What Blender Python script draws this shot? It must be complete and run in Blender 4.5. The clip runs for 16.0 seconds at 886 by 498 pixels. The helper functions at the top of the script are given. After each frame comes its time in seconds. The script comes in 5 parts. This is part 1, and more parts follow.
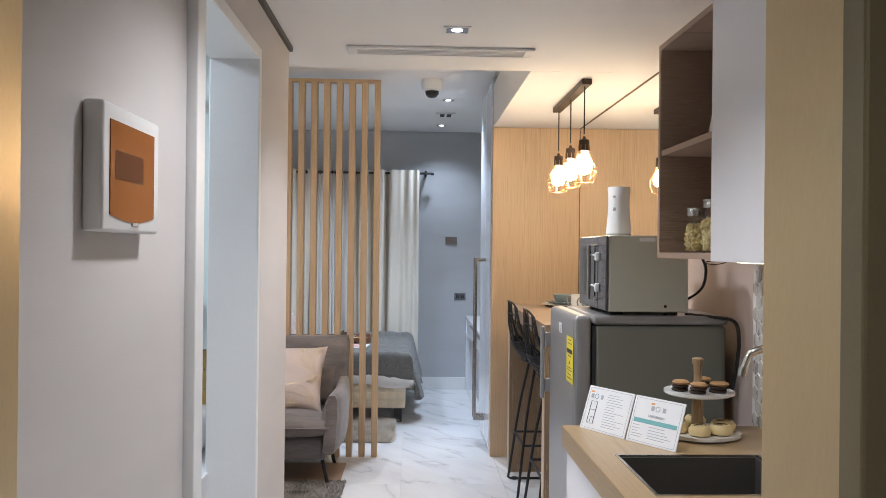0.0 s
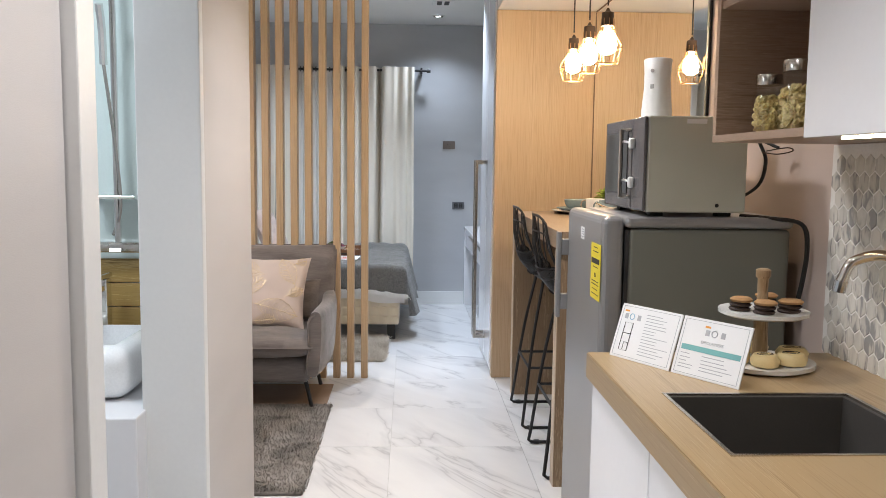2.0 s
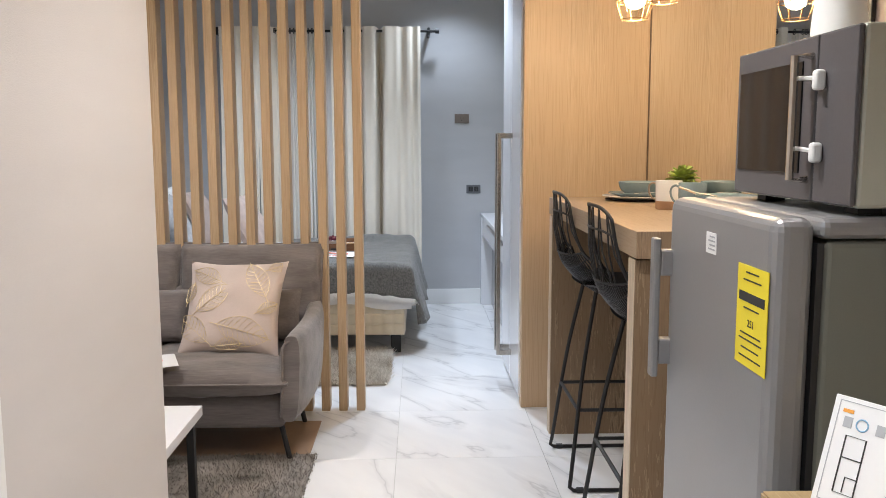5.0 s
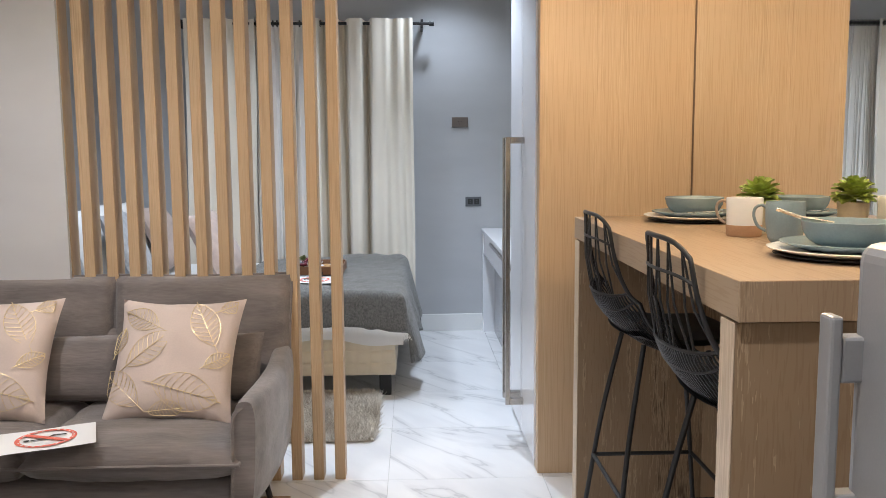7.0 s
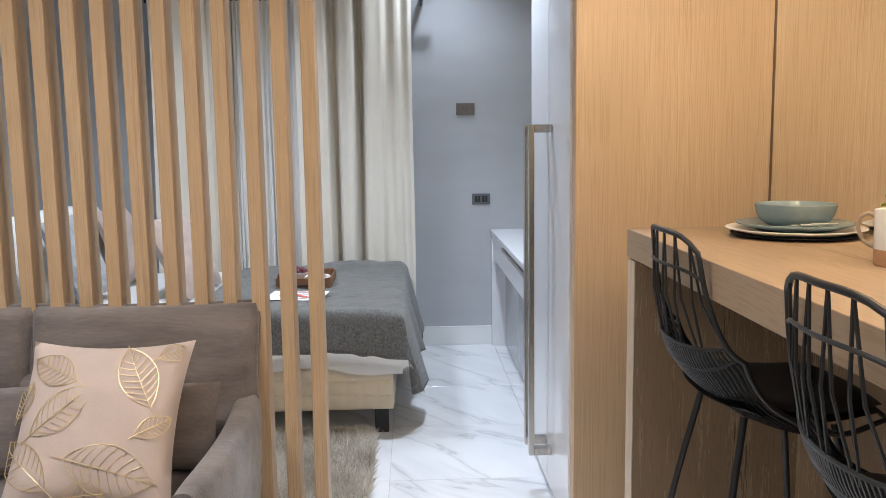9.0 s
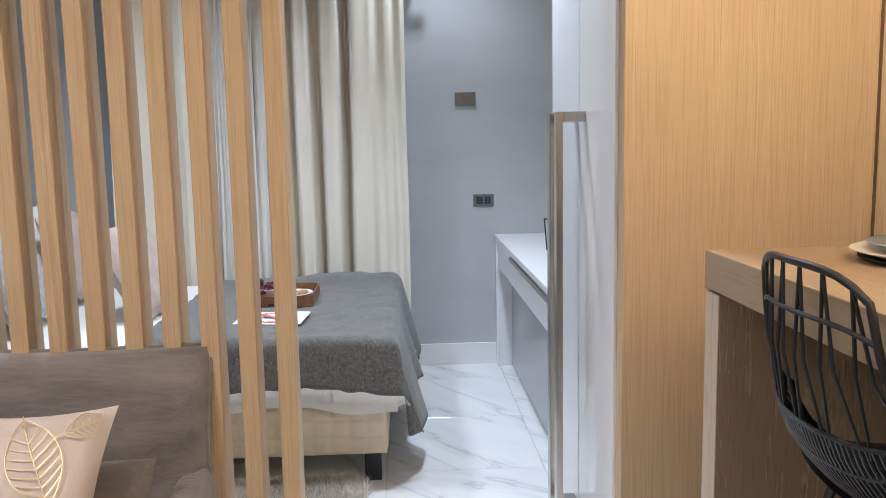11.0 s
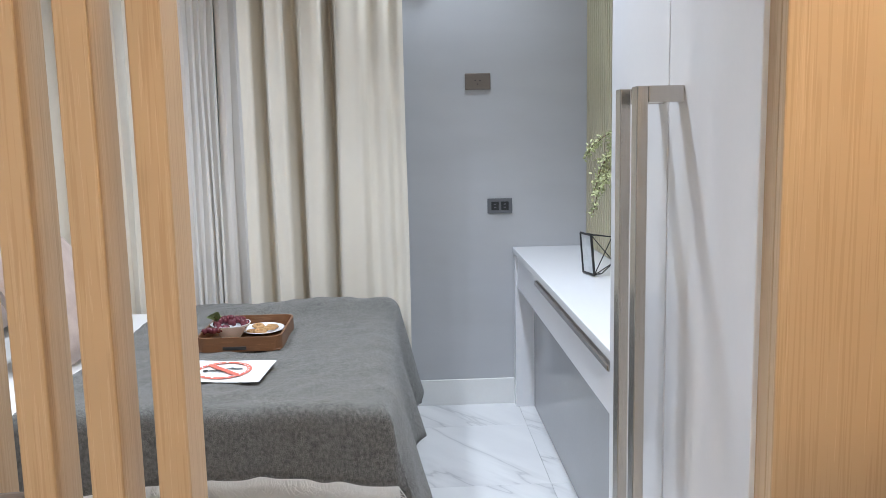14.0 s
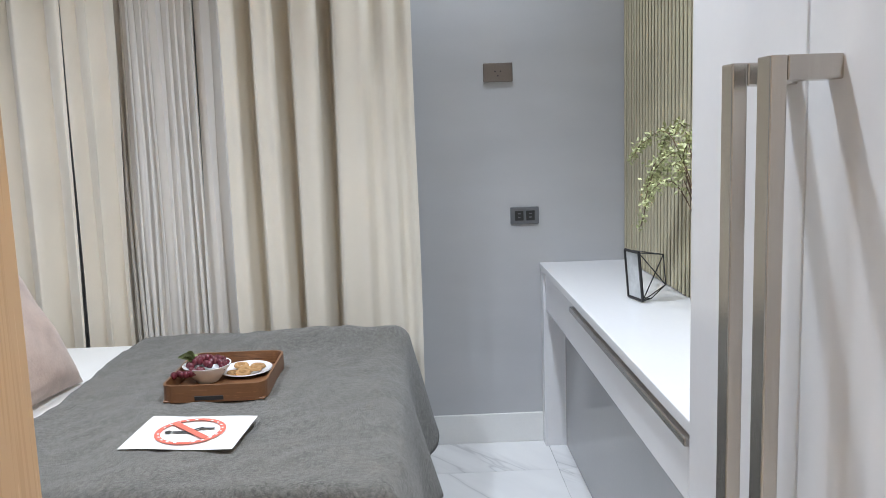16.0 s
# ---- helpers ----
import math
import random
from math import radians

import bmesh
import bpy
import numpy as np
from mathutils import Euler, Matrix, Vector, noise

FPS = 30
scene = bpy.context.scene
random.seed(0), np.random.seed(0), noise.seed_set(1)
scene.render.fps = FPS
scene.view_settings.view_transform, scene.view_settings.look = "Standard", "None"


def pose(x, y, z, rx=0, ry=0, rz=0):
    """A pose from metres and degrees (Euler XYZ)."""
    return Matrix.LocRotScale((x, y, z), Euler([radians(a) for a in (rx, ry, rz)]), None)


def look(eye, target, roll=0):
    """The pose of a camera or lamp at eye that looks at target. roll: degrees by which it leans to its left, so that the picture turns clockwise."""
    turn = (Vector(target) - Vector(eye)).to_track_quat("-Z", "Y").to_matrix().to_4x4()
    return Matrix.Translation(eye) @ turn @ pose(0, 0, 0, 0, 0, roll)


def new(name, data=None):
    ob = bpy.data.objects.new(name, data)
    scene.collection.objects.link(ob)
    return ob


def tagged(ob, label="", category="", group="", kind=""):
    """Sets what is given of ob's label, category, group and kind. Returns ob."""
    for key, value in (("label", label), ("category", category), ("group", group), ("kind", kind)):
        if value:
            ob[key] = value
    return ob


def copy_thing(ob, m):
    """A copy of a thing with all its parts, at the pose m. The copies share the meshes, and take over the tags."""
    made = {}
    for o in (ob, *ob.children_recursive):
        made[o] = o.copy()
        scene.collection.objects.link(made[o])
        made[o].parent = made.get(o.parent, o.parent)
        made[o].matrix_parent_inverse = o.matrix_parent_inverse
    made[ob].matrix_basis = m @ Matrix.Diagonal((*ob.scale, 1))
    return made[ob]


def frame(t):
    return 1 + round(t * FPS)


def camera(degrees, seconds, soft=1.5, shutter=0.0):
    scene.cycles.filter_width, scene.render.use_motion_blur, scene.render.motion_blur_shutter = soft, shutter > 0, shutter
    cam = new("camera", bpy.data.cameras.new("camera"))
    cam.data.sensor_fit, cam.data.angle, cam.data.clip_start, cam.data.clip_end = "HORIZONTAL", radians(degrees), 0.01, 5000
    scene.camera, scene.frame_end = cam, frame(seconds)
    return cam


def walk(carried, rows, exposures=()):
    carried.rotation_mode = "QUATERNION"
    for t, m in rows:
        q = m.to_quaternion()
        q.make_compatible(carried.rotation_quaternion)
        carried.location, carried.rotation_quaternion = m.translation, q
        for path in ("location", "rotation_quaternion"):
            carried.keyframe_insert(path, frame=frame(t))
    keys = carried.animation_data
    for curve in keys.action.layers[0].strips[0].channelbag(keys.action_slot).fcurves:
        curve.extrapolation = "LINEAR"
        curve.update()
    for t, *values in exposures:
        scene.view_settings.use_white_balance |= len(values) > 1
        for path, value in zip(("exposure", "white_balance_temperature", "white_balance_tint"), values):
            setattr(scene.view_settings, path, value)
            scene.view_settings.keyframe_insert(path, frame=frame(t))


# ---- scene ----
cam = camera(56.3, 16.0, 0.65)
PATH = [
    (0, (-0.014, -0.233, 1.436), (0.062, 1.765, 1.439), 0.6),
    (0.5, (-0.021, -0.094, 1.405), (0.064, 1.903, 1.323), 0.6),
    (1, (-0.011, 0.048, 1.381), (0.075, 2.042, 1.245), 0.7),
    (1.5, (0.006, 0.205, 1.362), (0.088, 2.196, 1.188), 0.7),
    (2, (0.013, 0.356, 1.351), (0.097, 2.344, 1.148), 0.7),
    (2.5, (0.015, 0.518, 1.342), (0.106, 2.503, 1.113), 0.5),
    (3, (0.021, 0.684, 1.334), (0.107, 2.668, 1.092), 0.2),
    (3.5, (0.024, 0.888, 1.332), (0.102, 2.871, 1.082), 0.1),
    (6, (0.043, 1.869, 1.311), (0.097, 3.854, 1.071), -0.2),
    (6.5, (0.046, 2.074, 1.316), (0.110, 4.060, 1.085), -0.3),
    (7, (0.048, 2.254, 1.315), (0.119, 4.239, 1.085), -0.4),
    (7.5, (0.050, 2.453, 1.316), (0.116, 4.438, 1.081), -0.7),
    (8, (0.051, 2.630, 1.314), (0.108, 4.615, 1.072), -0.7),
    (8.5, (0.046, 2.810, 1.317), (0.107, 4.793, 1.069), -0.7),
    (9, (0.043, 2.981, 1.323), (0.116, 4.963, 1.069), -0.8),
    (11.5, (0.023, 3.727, 1.314), (0.120, 5.707, 1.050), -1.1),
    (12, (0.041, 3.867, 1.314), (0.135, 5.848, 1.053), -0.9),
    (12.5, (0.054, 4.016, 1.311), (0.144, 5.997, 1.046), -0.7),
    (13, (0.051, 4.179, 1.303), (0.144, 6.158, 1.035), -0.6),
    (13.5, (0.046, 4.326, 1.301), (0.141, 6.305, 1.025), -1.0),
    (14, (0.055, 4.456, 1.312), (0.139, 6.434, 1.031), -1.2),
    (14.5, (0.071, 4.581, 1.311), (0.141, 6.559, 1.026), -1.1),
    (15, (0.076, 4.689, 1.301), (0.142, 6.667, 1.011), -0.8),
    (15.5, (0.070, 4.841, 1.307), (0.132, 6.820, 1.022), -1.3),
    (16, (0.063, 4.966, 1.311), (0.116, 6.946, 1.030), -1.9),
]
walk(cam, [(t, look(eye, target, roll)) for t, eye, target, roll in PATH], [(0, -0.08, 5750, 10), (1.5, 0.04, 5950, 10), (3.5, 0.1, 6100, 10), (9, 0.08, 6050, 10), (13, 0.2, 6100, 10), (16, 0.13, 6420, 10)])

# ---- world and lights ----
world = bpy.data.worlds.new("world")
scene.world = world
world.use_nodes = True
world.node_tree.nodes["Background"].inputs[0].default_value = (0.75, 0.85, 1.0, 1)
world.node_tree.nodes["Background"].inputs[1].default_value = 0.25
scene.view_settings.exposure = 0.0


def lamp(kind, name, where, aim, energy, colour, size=0.1, size_y=0.0, spot=100):
    data = bpy.data.lights.new(name, kind)
    data.energy, data.color = energy, colour
    if kind == "AREA":
        data.size = size
        if size_y:
            data.shape, data.size_y = "RECTANGLE", size_y
    else:
        data.shadow_soft_size = size
    if kind == "SPOT":
        data.spot_size, data.spot_blend = radians(spot), 0.8
    ob = new(name, data)
    ob.matrix_world = look(where, aim)
    return ob


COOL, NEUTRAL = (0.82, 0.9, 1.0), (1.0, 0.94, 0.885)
# first three fittings are known; the rest are unseen fill lamps, added for brightness
DOWNLIGHTS_AND_FILL = [  # x, y, ceiling height, watts, colour
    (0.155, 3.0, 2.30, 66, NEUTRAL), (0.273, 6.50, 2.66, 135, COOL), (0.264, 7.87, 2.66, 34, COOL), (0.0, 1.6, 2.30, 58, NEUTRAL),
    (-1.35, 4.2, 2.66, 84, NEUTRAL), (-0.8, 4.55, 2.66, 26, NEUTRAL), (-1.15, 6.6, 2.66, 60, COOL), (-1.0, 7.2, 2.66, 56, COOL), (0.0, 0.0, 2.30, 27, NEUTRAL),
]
for x, y, z, watts, colour in DOWNLIGHTS_AND_FILL:
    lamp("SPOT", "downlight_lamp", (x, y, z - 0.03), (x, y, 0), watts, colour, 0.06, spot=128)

# ---- materials ----


def mat(name, colour, rough=0.5, metal=0.0, spec=0.5, **more):
    m = bpy.data.materials.new(name)
    m.use_nodes = True
    b = m.node_tree.nodes["Principled BSDF"]
    b.inputs["Base Color"].default_value = (*colour, 1)
    b.inputs["Roughness"].default_value = rough
    b.inputs["Metallic"].default_value = metal
    b.inputs["Specular IOR Level"].default_value = spec
    for key, value in more.items():
        b.inputs[key.replace("_", " ")].default_value = value
    return m


def node(m, kind, **values):
    n = m.node_tree.nodes.new(kind)
    for key, value in values.items():
        n.inputs[key.replace("_", " ")].default_value = value
    return n


def link(m, a, b):
    m.node_tree.links.new(a, b)


def bsdf(m):
    return m.node_tree.nodes["Principled BSDF"]


def coords(m, stretch=(1, 1, 1), random_shift=False):
    c, mp = node(m, "ShaderNodeTexCoord"), node(m, "ShaderNodeMapping")
    mp.inputs["Scale"].default_value = stretch
    link(m, c.outputs["Object"], mp.inputs["Vector"])
    if random_shift:
        info, mul = node(m, "ShaderNodeObjectInfo"), node(m, "ShaderNodeVectorMath")
        mul.operation = "SCALE"
        mul.inputs[0].default_value = (7, 11, 5)
        link(m, info.outputs["Random"], mul.inputs["Scale"])
        link(m, mul.outputs["Vector"], mp.inputs["Location"])
    return mp.outputs["Vector"]


def ramp(m, fac, stops):
    r = node(m, "ShaderNodeValToRGB")
    e = r.color_ramp.elements
    e[0].position, e[0].color = stops[0][0], (*stops[0][1], 1)
    e[1].position, e[1].color = stops[-1][0], (*stops[-1][1], 1)
    for p, c in stops[1:-1]:
        x = e.new(p)
        x.color = (*c, 1)
    link(m, fac, r.inputs["Fac"])
    return r.outputs["Color"]


def bump(m, height, strength=0.2, distance=0.002):
    b = node(m, "ShaderNodeBump", Strength=strength, Distance=distance)
    link(m, height, b.inputs["Height"])
    link(m, b.outputs["Normal"], bsdf(m).inputs["Normal"])


def mottled(name, colour, rough, scale=4.0, amount=0.12, grain=180.0, relief=0.15, stretch=(1, 1, 1), metal=0.0, **more):
    """A surface with cloudy tone at large scale, fine grain and fine relief."""
    m = mat(name, colour, rough, metal, **more)
    v = coords(m, stretch)
    n1, n2 = node(m, "ShaderNodeTexNoise", Scale=scale, Detail=5.0), node(m, "ShaderNodeTexNoise", Scale=grain, Detail=3.0)
    for n in (n1, n2):
        link(m, v, n.inputs["Vector"])
    add = node(m, "ShaderNodeMath")
    add.operation = "MULTIPLY_ADD"
    link(m, n2.outputs["Fac"], add.inputs[0])
    add.inputs[1].default_value = 0.4
    link(m, n1.outputs["Fac"], add.inputs[2])
    lo, hi = [c * (1 - amount) for c in colour], [min(1, c * (1 + amount)) for c in colour]
    link(m, ramp(m, add.outputs[0], [(0.45, lo), (0.95, hi)]), bsdf(m).inputs["Base Color"])
    bump(m, n2.outputs["Fac"], relief, 0.001)
    return m


def wood(name, dark, mid, light, stretch, rough=0.42, fine=1.0, wild=0.3):
    """Straight-grained oak: long fine streaks, broad soft bands, dark pores."""
    m = mat(name, mid, rough)
    v = coords(m, stretch, True)
    broad = node(m, "ShaderNodeTexNoise", Scale=7.0 * fine, Detail=2.0, Distortion=wild)
    streak = node(m, "ShaderNodeTexNoise", Scale=85.0 * fine, Detail=4.0, Roughness=0.7)
    pore = node(m, "ShaderNodeTexNoise", Scale=300.0 * fine, Detail=2.0)
    for n in (broad, streak, pore):
        link(m, v, n.inputs["Vector"])
    mix = node(m, "ShaderNodeMath")
    mix.operation = "MULTIPLY_ADD"
    link(m, streak.outputs["Fac"], mix.inputs[0])
    mix.inputs[1].default_value = 0.7
    link(m, broad.outputs["Fac"], mix.inputs[2])
    mix2 = node(m, "ShaderNodeMath")
    mix2.operation = "MULTIPLY_ADD"
    link(m, pore.outputs["Fac"], mix2.inputs[0])
    mix2.inputs[1].default_value = 0.5
    link(m, mix.outputs[0], mix2.inputs[2])
    tone = ramp(m, mix2.outputs[0], [(0.84, dark), (1.07, mid), (1.34, light)])
    line = node(m, "ShaderNodeTexNoise", Scale=270.0 * fine, Detail=1.0, Roughness=0.5)
    link(m, v, line.inputs["Vector"])
    pores = ramp(m, line.outputs["Fac"], [(0.39, (0.74, 0.66, 0.57)), (0.455, (1, 1, 1))])
    mx = node(m, "ShaderNodeMix")
    mx.data_type, mx.blend_type = "RGBA", "MULTIPLY"
    mx.inputs[0].default_value = 0.34
    link(m, tone, mx.inputs[6])
    link(m, pores, mx.inputs[7])
    link(m, mx.outputs[2], bsdf(m).inputs["Base Color"])
    bump(m, streak.outputs["Fac"], 0.12, 0.001)
    return m


OAK_D, OAK_M, OAK_L = (0.455, 0.315, 0.184), (0.525, 0.372, 0.224), (0.585, 0.432, 0.272)
oak_z = wood("oak_upright", OAK_D, OAK_M, OAK_L, (1, 1, 0.02))
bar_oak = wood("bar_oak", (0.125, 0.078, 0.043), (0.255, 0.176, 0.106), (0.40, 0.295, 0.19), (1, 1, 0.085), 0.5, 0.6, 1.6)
# lighter copy of the slat oak, standing in for light on the panel
lit_panel_oak = wood("lit_panel_oak", (0.52, 0.37, 0.23), (0.59, 0.43, 0.275), (0.655, 0.495, 0.33), (1, 1, 0.016))
top_oak = wood("bar_top_oak", (0.26, 0.178, 0.108), (0.375, 0.275, 0.18), (0.455, 0.343, 0.235), (1, 0.05, 1), 0.45, 0.7, 1.2)
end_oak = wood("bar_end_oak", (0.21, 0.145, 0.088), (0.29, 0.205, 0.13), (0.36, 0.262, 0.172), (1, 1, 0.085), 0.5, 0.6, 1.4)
pale_edge = wood("pale_edge_band", (0.50, 0.40, 0.29), (0.58, 0.47, 0.35), (0.64, 0.53, 0.41), (1, 1, 0.05))
worktop_oak = wood("worktop_oak", (0.31, 0.21, 0.10), (0.40, 0.285, 0.15), (0.465, 0.345, 0.20), (1, 0.02, 1), 0.3)
edge_oak = wood("worktop_edge", (0.27, 0.175, 0.08), (0.35, 0.24, 0.12), (0.42, 0.30, 0.165), (1, 0.02, 1), 0.35)
oak_x = wood("oak_crossways", OAK_D, OAK_M, OAK_L, (0.014, 1, 1))
walnut = wood("grey_walnut", (0.29, 0.205, 0.147), (0.39, 0.28, 0.205), (0.47, 0.345, 0.255), (0.05, 1, 1))
plank_wood = wood("yellow_plank", (0.20, 0.12, 0.03), (0.42, 0.28, 0.09), (0.58, 0.42, 0.17), (0.05, 1, 1))
tray_wood = wood("tray_walnut", (0.09, 0.038, 0.016), (0.18, 0.08, 0.034), (0.27, 0.13, 0.06), (0.06, 1, 1))

wall_paint = mottled("warm_grey_wallpaper", (0.57, 0.54, 0.525), 0.75, 2.0, 0.05, 260, 0.25, (1, 0.6, 3))
# pinker than wall_paint: warm lamplight is put into the colour
lamp_warm_beige = mottled("lamp_warm_beige_wallpaper", (0.62, 0.51, 0.455), 0.75, 2.0, 0.05, 260, 0.25, (1, 0.6, 3))
grey_paint = mottled("cool_grey_wallpaper", (0.485, 0.492, 0.508), 0.78, 2.0, 0.05, 260, 0.3, (1, 0.6, 3))
ceiling_paint = mottled("ceiling_white", (0.80, 0.79, 0.77), 0.85, 1.5, 0.03, 120, 0.08)
white_gloss = mottled("white_lacquer", (0.80, 0.80, 0.82), 0.16, 1.5, 0.02, 60, 0.02)
door_gloss = mottled("wardrobe_lacquer", (0.80, 0.80, 0.82), 0.06, 1.5, 0.02, 60, 0.015)
white_satin = mottled("white_satin", (0.78, 0.78, 0.77), 0.4, 2.0, 0.03, 90, 0.04)
gold = mottled("satin_brass_paint", (0.66, 0.51, 0.28), 0.36, 3.0, 0.08, 200, 0.1, (1, 1, 0.3), metal=0.6)
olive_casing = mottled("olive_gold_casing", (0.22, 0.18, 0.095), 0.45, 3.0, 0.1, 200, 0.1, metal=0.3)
dark_trim = mottled("dark_trim", (0.06, 0.055, 0.05), 0.5)
steel = mottled("brushed_steel", (0.54, 0.51, 0.47), 0.2, 3, 0.08, 200, 0.1, (1, 1, 0.05), metal=1.0)
chrome = mottled("chrome", (0.78, 0.77, 0.74), 0.09, 3, 0.04, 80, 0.02, metal=1.0)
black_metal = mottled("black_powder_coat", (0.012, 0.012, 0.013), 0.42, 5, 0.2, 300, 0.15)
black_matt = mottled("black_matt", (0.02, 0.02, 0.021), 0.5, 5, 0.2, 300, 0.1)
mirror_glass = mat("mirror_silver", (0.93, 0.94, 0.93), 0.005, 1.0)


def thin_glass(name, gloss=0.07):
    """A thin clear wall: mostly see-through, with a little gloss."""
    m = bpy.data.materials.new(name)
    m.use_nodes = True
    tree = m.node_tree
    tree.nodes.remove(tree.nodes["Principled BSDF"])
    clear, shine, mix = tree.nodes.new("ShaderNodeBsdfTransparent"), tree.nodes.new("ShaderNodeBsdfGlossy"), tree.nodes.new("ShaderNodeMixShader")
    clear.inputs["Color"].default_value = (0.98, 0.98, 0.97, 1)
    shine.inputs["Roughness"].default_value = 0.04
    mix.inputs[0].default_value = gloss
    tree.links.new(clear.outputs[0], mix.inputs[1])
    tree.links.new(shine.outputs[0], mix.inputs[2])
    tree.links.new(mix.outputs[0], tree.nodes["Material Output"].inputs["Surface"])
    return m


jar_glass = thin_glass("jar_glass")
clear_glass = mat("clear_glass", (0.95, 0.98, 0.97), 0.02, 0, 0.5, Transmission_Weight=1.0, IOR=1.45)


def marble():
    m = mat("marble_tile", (0.8, 0.8, 0.8), 0.12)
    info, rot = node(m, "ShaderNodeObjectInfo"), node(m, "ShaderNodeMapping")
    c = node(m, "ShaderNodeTexCoord")
    mul = node(m, "ShaderNodeVectorMath")
    mul.operation = "SCALE"
    mul.inputs[0].default_value = (13, 9, 4)
    link(m, info.outputs["Random"], mul.inputs["Scale"])
    turned_first = node(m, "ShaderNodeMapping")
    turned_first.inputs["Rotation"].default_value = (0, 0, radians(54))
    link(m, c.outputs["Object"], turned_first.inputs["Vector"])
    link(m, mul.outputs["Vector"], rot.inputs["Location"])
    link(m, turned_first.outputs["Vector"], rot.inputs["Vector"])
    rot.inputs["Scale"].default_value = (0.5, 1.7, 1)
    n1 = node(m, "ShaderNodeTexNoise", Scale=1.1, Detail=5.0, Roughness=0.55, Distortion=0.7)
    n2 = node(m, "ShaderNodeTexNoise", Scale=3.0, Detail=4.0)
    for n in (n1, n2):
        link(m, rot.outputs["Vector"], n.inputs["Vector"])
    d = node(m, "ShaderNodeMath")
    d.operation = "SUBTRACT"
    link(m, n1.outputs["Fac"], d.inputs[0])
    d.inputs[1].default_value = 0.5
    a = node(m, "ShaderNodeMath")
    a.operation = "ABSOLUTE"
    link(m, d.outputs[0], a.inputs[0])
    vein = ramp(m, a.outputs[0], [(0.0, (0.60, 0.60, 0.615)), (0.008, (0.75, 0.75, 0.757)), (0.04, (0.83, 0.83, 0.835))])
    cloud = ramp(m, n2.outputs["Fac"], [(0.3, (0.90, 0.90, 0.91)), (0.6, (1, 1, 1))])
    mx = node(m, "ShaderNodeMix")
    mx.data_type, mx.blend_type = "RGBA", "MULTIPLY"
    mx.inputs[0].default_value = 1.0
    link(m, vein, mx.inputs[6])
    link(m, cloud, mx.inputs[7])
    link(m, mx.outputs[2], bsdf(m).inputs["Base Color"])
    return m


marble_tile = marble()
grout = mottled("pale_grout", (0.55, 0.55, 0.54), 0.8)


def fabric(name, colour, amount=0.22, scale=3.0, weave=420.0, relief=0.5, stretch=(1, 1, 1), sheen=0.3):
    m = mottled(name, colour, 0.9, scale, amount, weave, relief, stretch)
    bsdf(m).inputs["Sheen Weight"].default_value = sheen
    return m


sofa_cloth = fabric("taupe_linen", (0.175, 0.151, 0.142), 0.34, 14, 150, 1.2, (0.12, 1, 1))
cream_cloth = fabric("cream_quilt", (0.70, 0.61, 0.46), 0.1)
curtain_cloth = fabric("ivory_curtain", (0.745, 0.69, 0.595), 0.08, 2, 300, 0.35, (1, 1, 1))
throw_cloth = fabric("charcoal_wool", (0.128, 0.124, 0.114), 0.5, 95, 260, 2.0, (1.25, 0.8, 1))
for n in throw_cloth.node_tree.nodes:
    if n.type == "BUMP":
        n.inputs["Distance"].default_value = 0.002
white_cloth = fabric("white_cotton", (0.80, 0.79, 0.77), 0.05)
blush_cloth = fabric("blush_velvet", (0.56, 0.465, 0.42), 0.1, 4, 200, 0.2)
dusty_cloth = fabric("dusty_blush_quilting", (0.44, 0.335, 0.285), 0.14, 18, 160, 0.9)

# ---- mesh helpers ----


def part(name, bm, material, parent=None, label="", smooth=False):
    me = bpy.data.meshes.new(name)
    bmesh.ops.recalc_face_normals(bm, faces=bm.faces)
    if smooth:
        for f in bm.faces:
            f.smooth = True
    bm.to_mesh(me)
    bm.free()
    me.materials.append(material)
    if smooth:
        me.set_sharp_from_angle(angle=radians(50))
    ob = new(name, me)
    if parent:
        ob.parent = parent
        ob.matrix_parent_inverse = parent.matrix_basis.inverted()
    if label:
        ob["label"] = label
    return ob


def thing(name, where, label, category, group="", rz=0.0):
    ob = new(name)
    ob.empty_display_size = 0.05
    ob.matrix_basis = pose(*where, 0, 0, rz)
    return tagged(ob, label, category, group)


def structure(name, bm, material, label="", category="", smooth=False):
    return tagged(part(name, bm, material, None, "", smooth), label, category, "", "structure")


def box(lo, hi, bevel=0.0, seg=2, bm=None):
    """A box between two corners, with rounded edges; joined to bm where one is given."""
    b = bmesh.new()
    bmesh.ops.create_cube(b, size=1)
    for v in b.verts:
        v.co = Vector([lo[i] + (v.co[i] + 0.5) * (hi[i] - lo[i]) for i in range(3)])
    if bevel:
        bmesh.ops.bevel(b, geom=list(b.edges), offset=bevel, segments=seg, affect="EDGES", profile=0.5)
    return b if bm is None else join(bm, b)


def join(bm, other):
    me = bpy.data.meshes.new("joint")
    other.to_mesh(me)
    other.free()
    bm.from_mesh(me)
    bpy.data.meshes.remove(me)
    return bm


def turned(bm, m):
    bmesh.ops.transform(bm, matrix=m, verts=bm.verts)
    return bm


def lathe(profile, n=32, bm=None):
    """A body of revolution round z from (radius, height) pairs."""
    bm = bm or bmesh.new()
    rings = [[bm.verts.new((r * math.cos(2 * math.pi * i / n), r * math.sin(2 * math.pi * i / n), z)) for i in range(n)] if r > 1e-5 else [bm.verts.new((0, 0, z))] for r, z in profile]
    for a, b in zip(rings, rings[1:]):
        for i in range(n):
            j = (i + 1) % n
            q = [a[i], a[j], b[j], b[i]] if len(a) > 1 and len(b) > 1 else [a[0], b[j], b[i]] if len(a) == 1 else [a[i], a[j], b[0]]
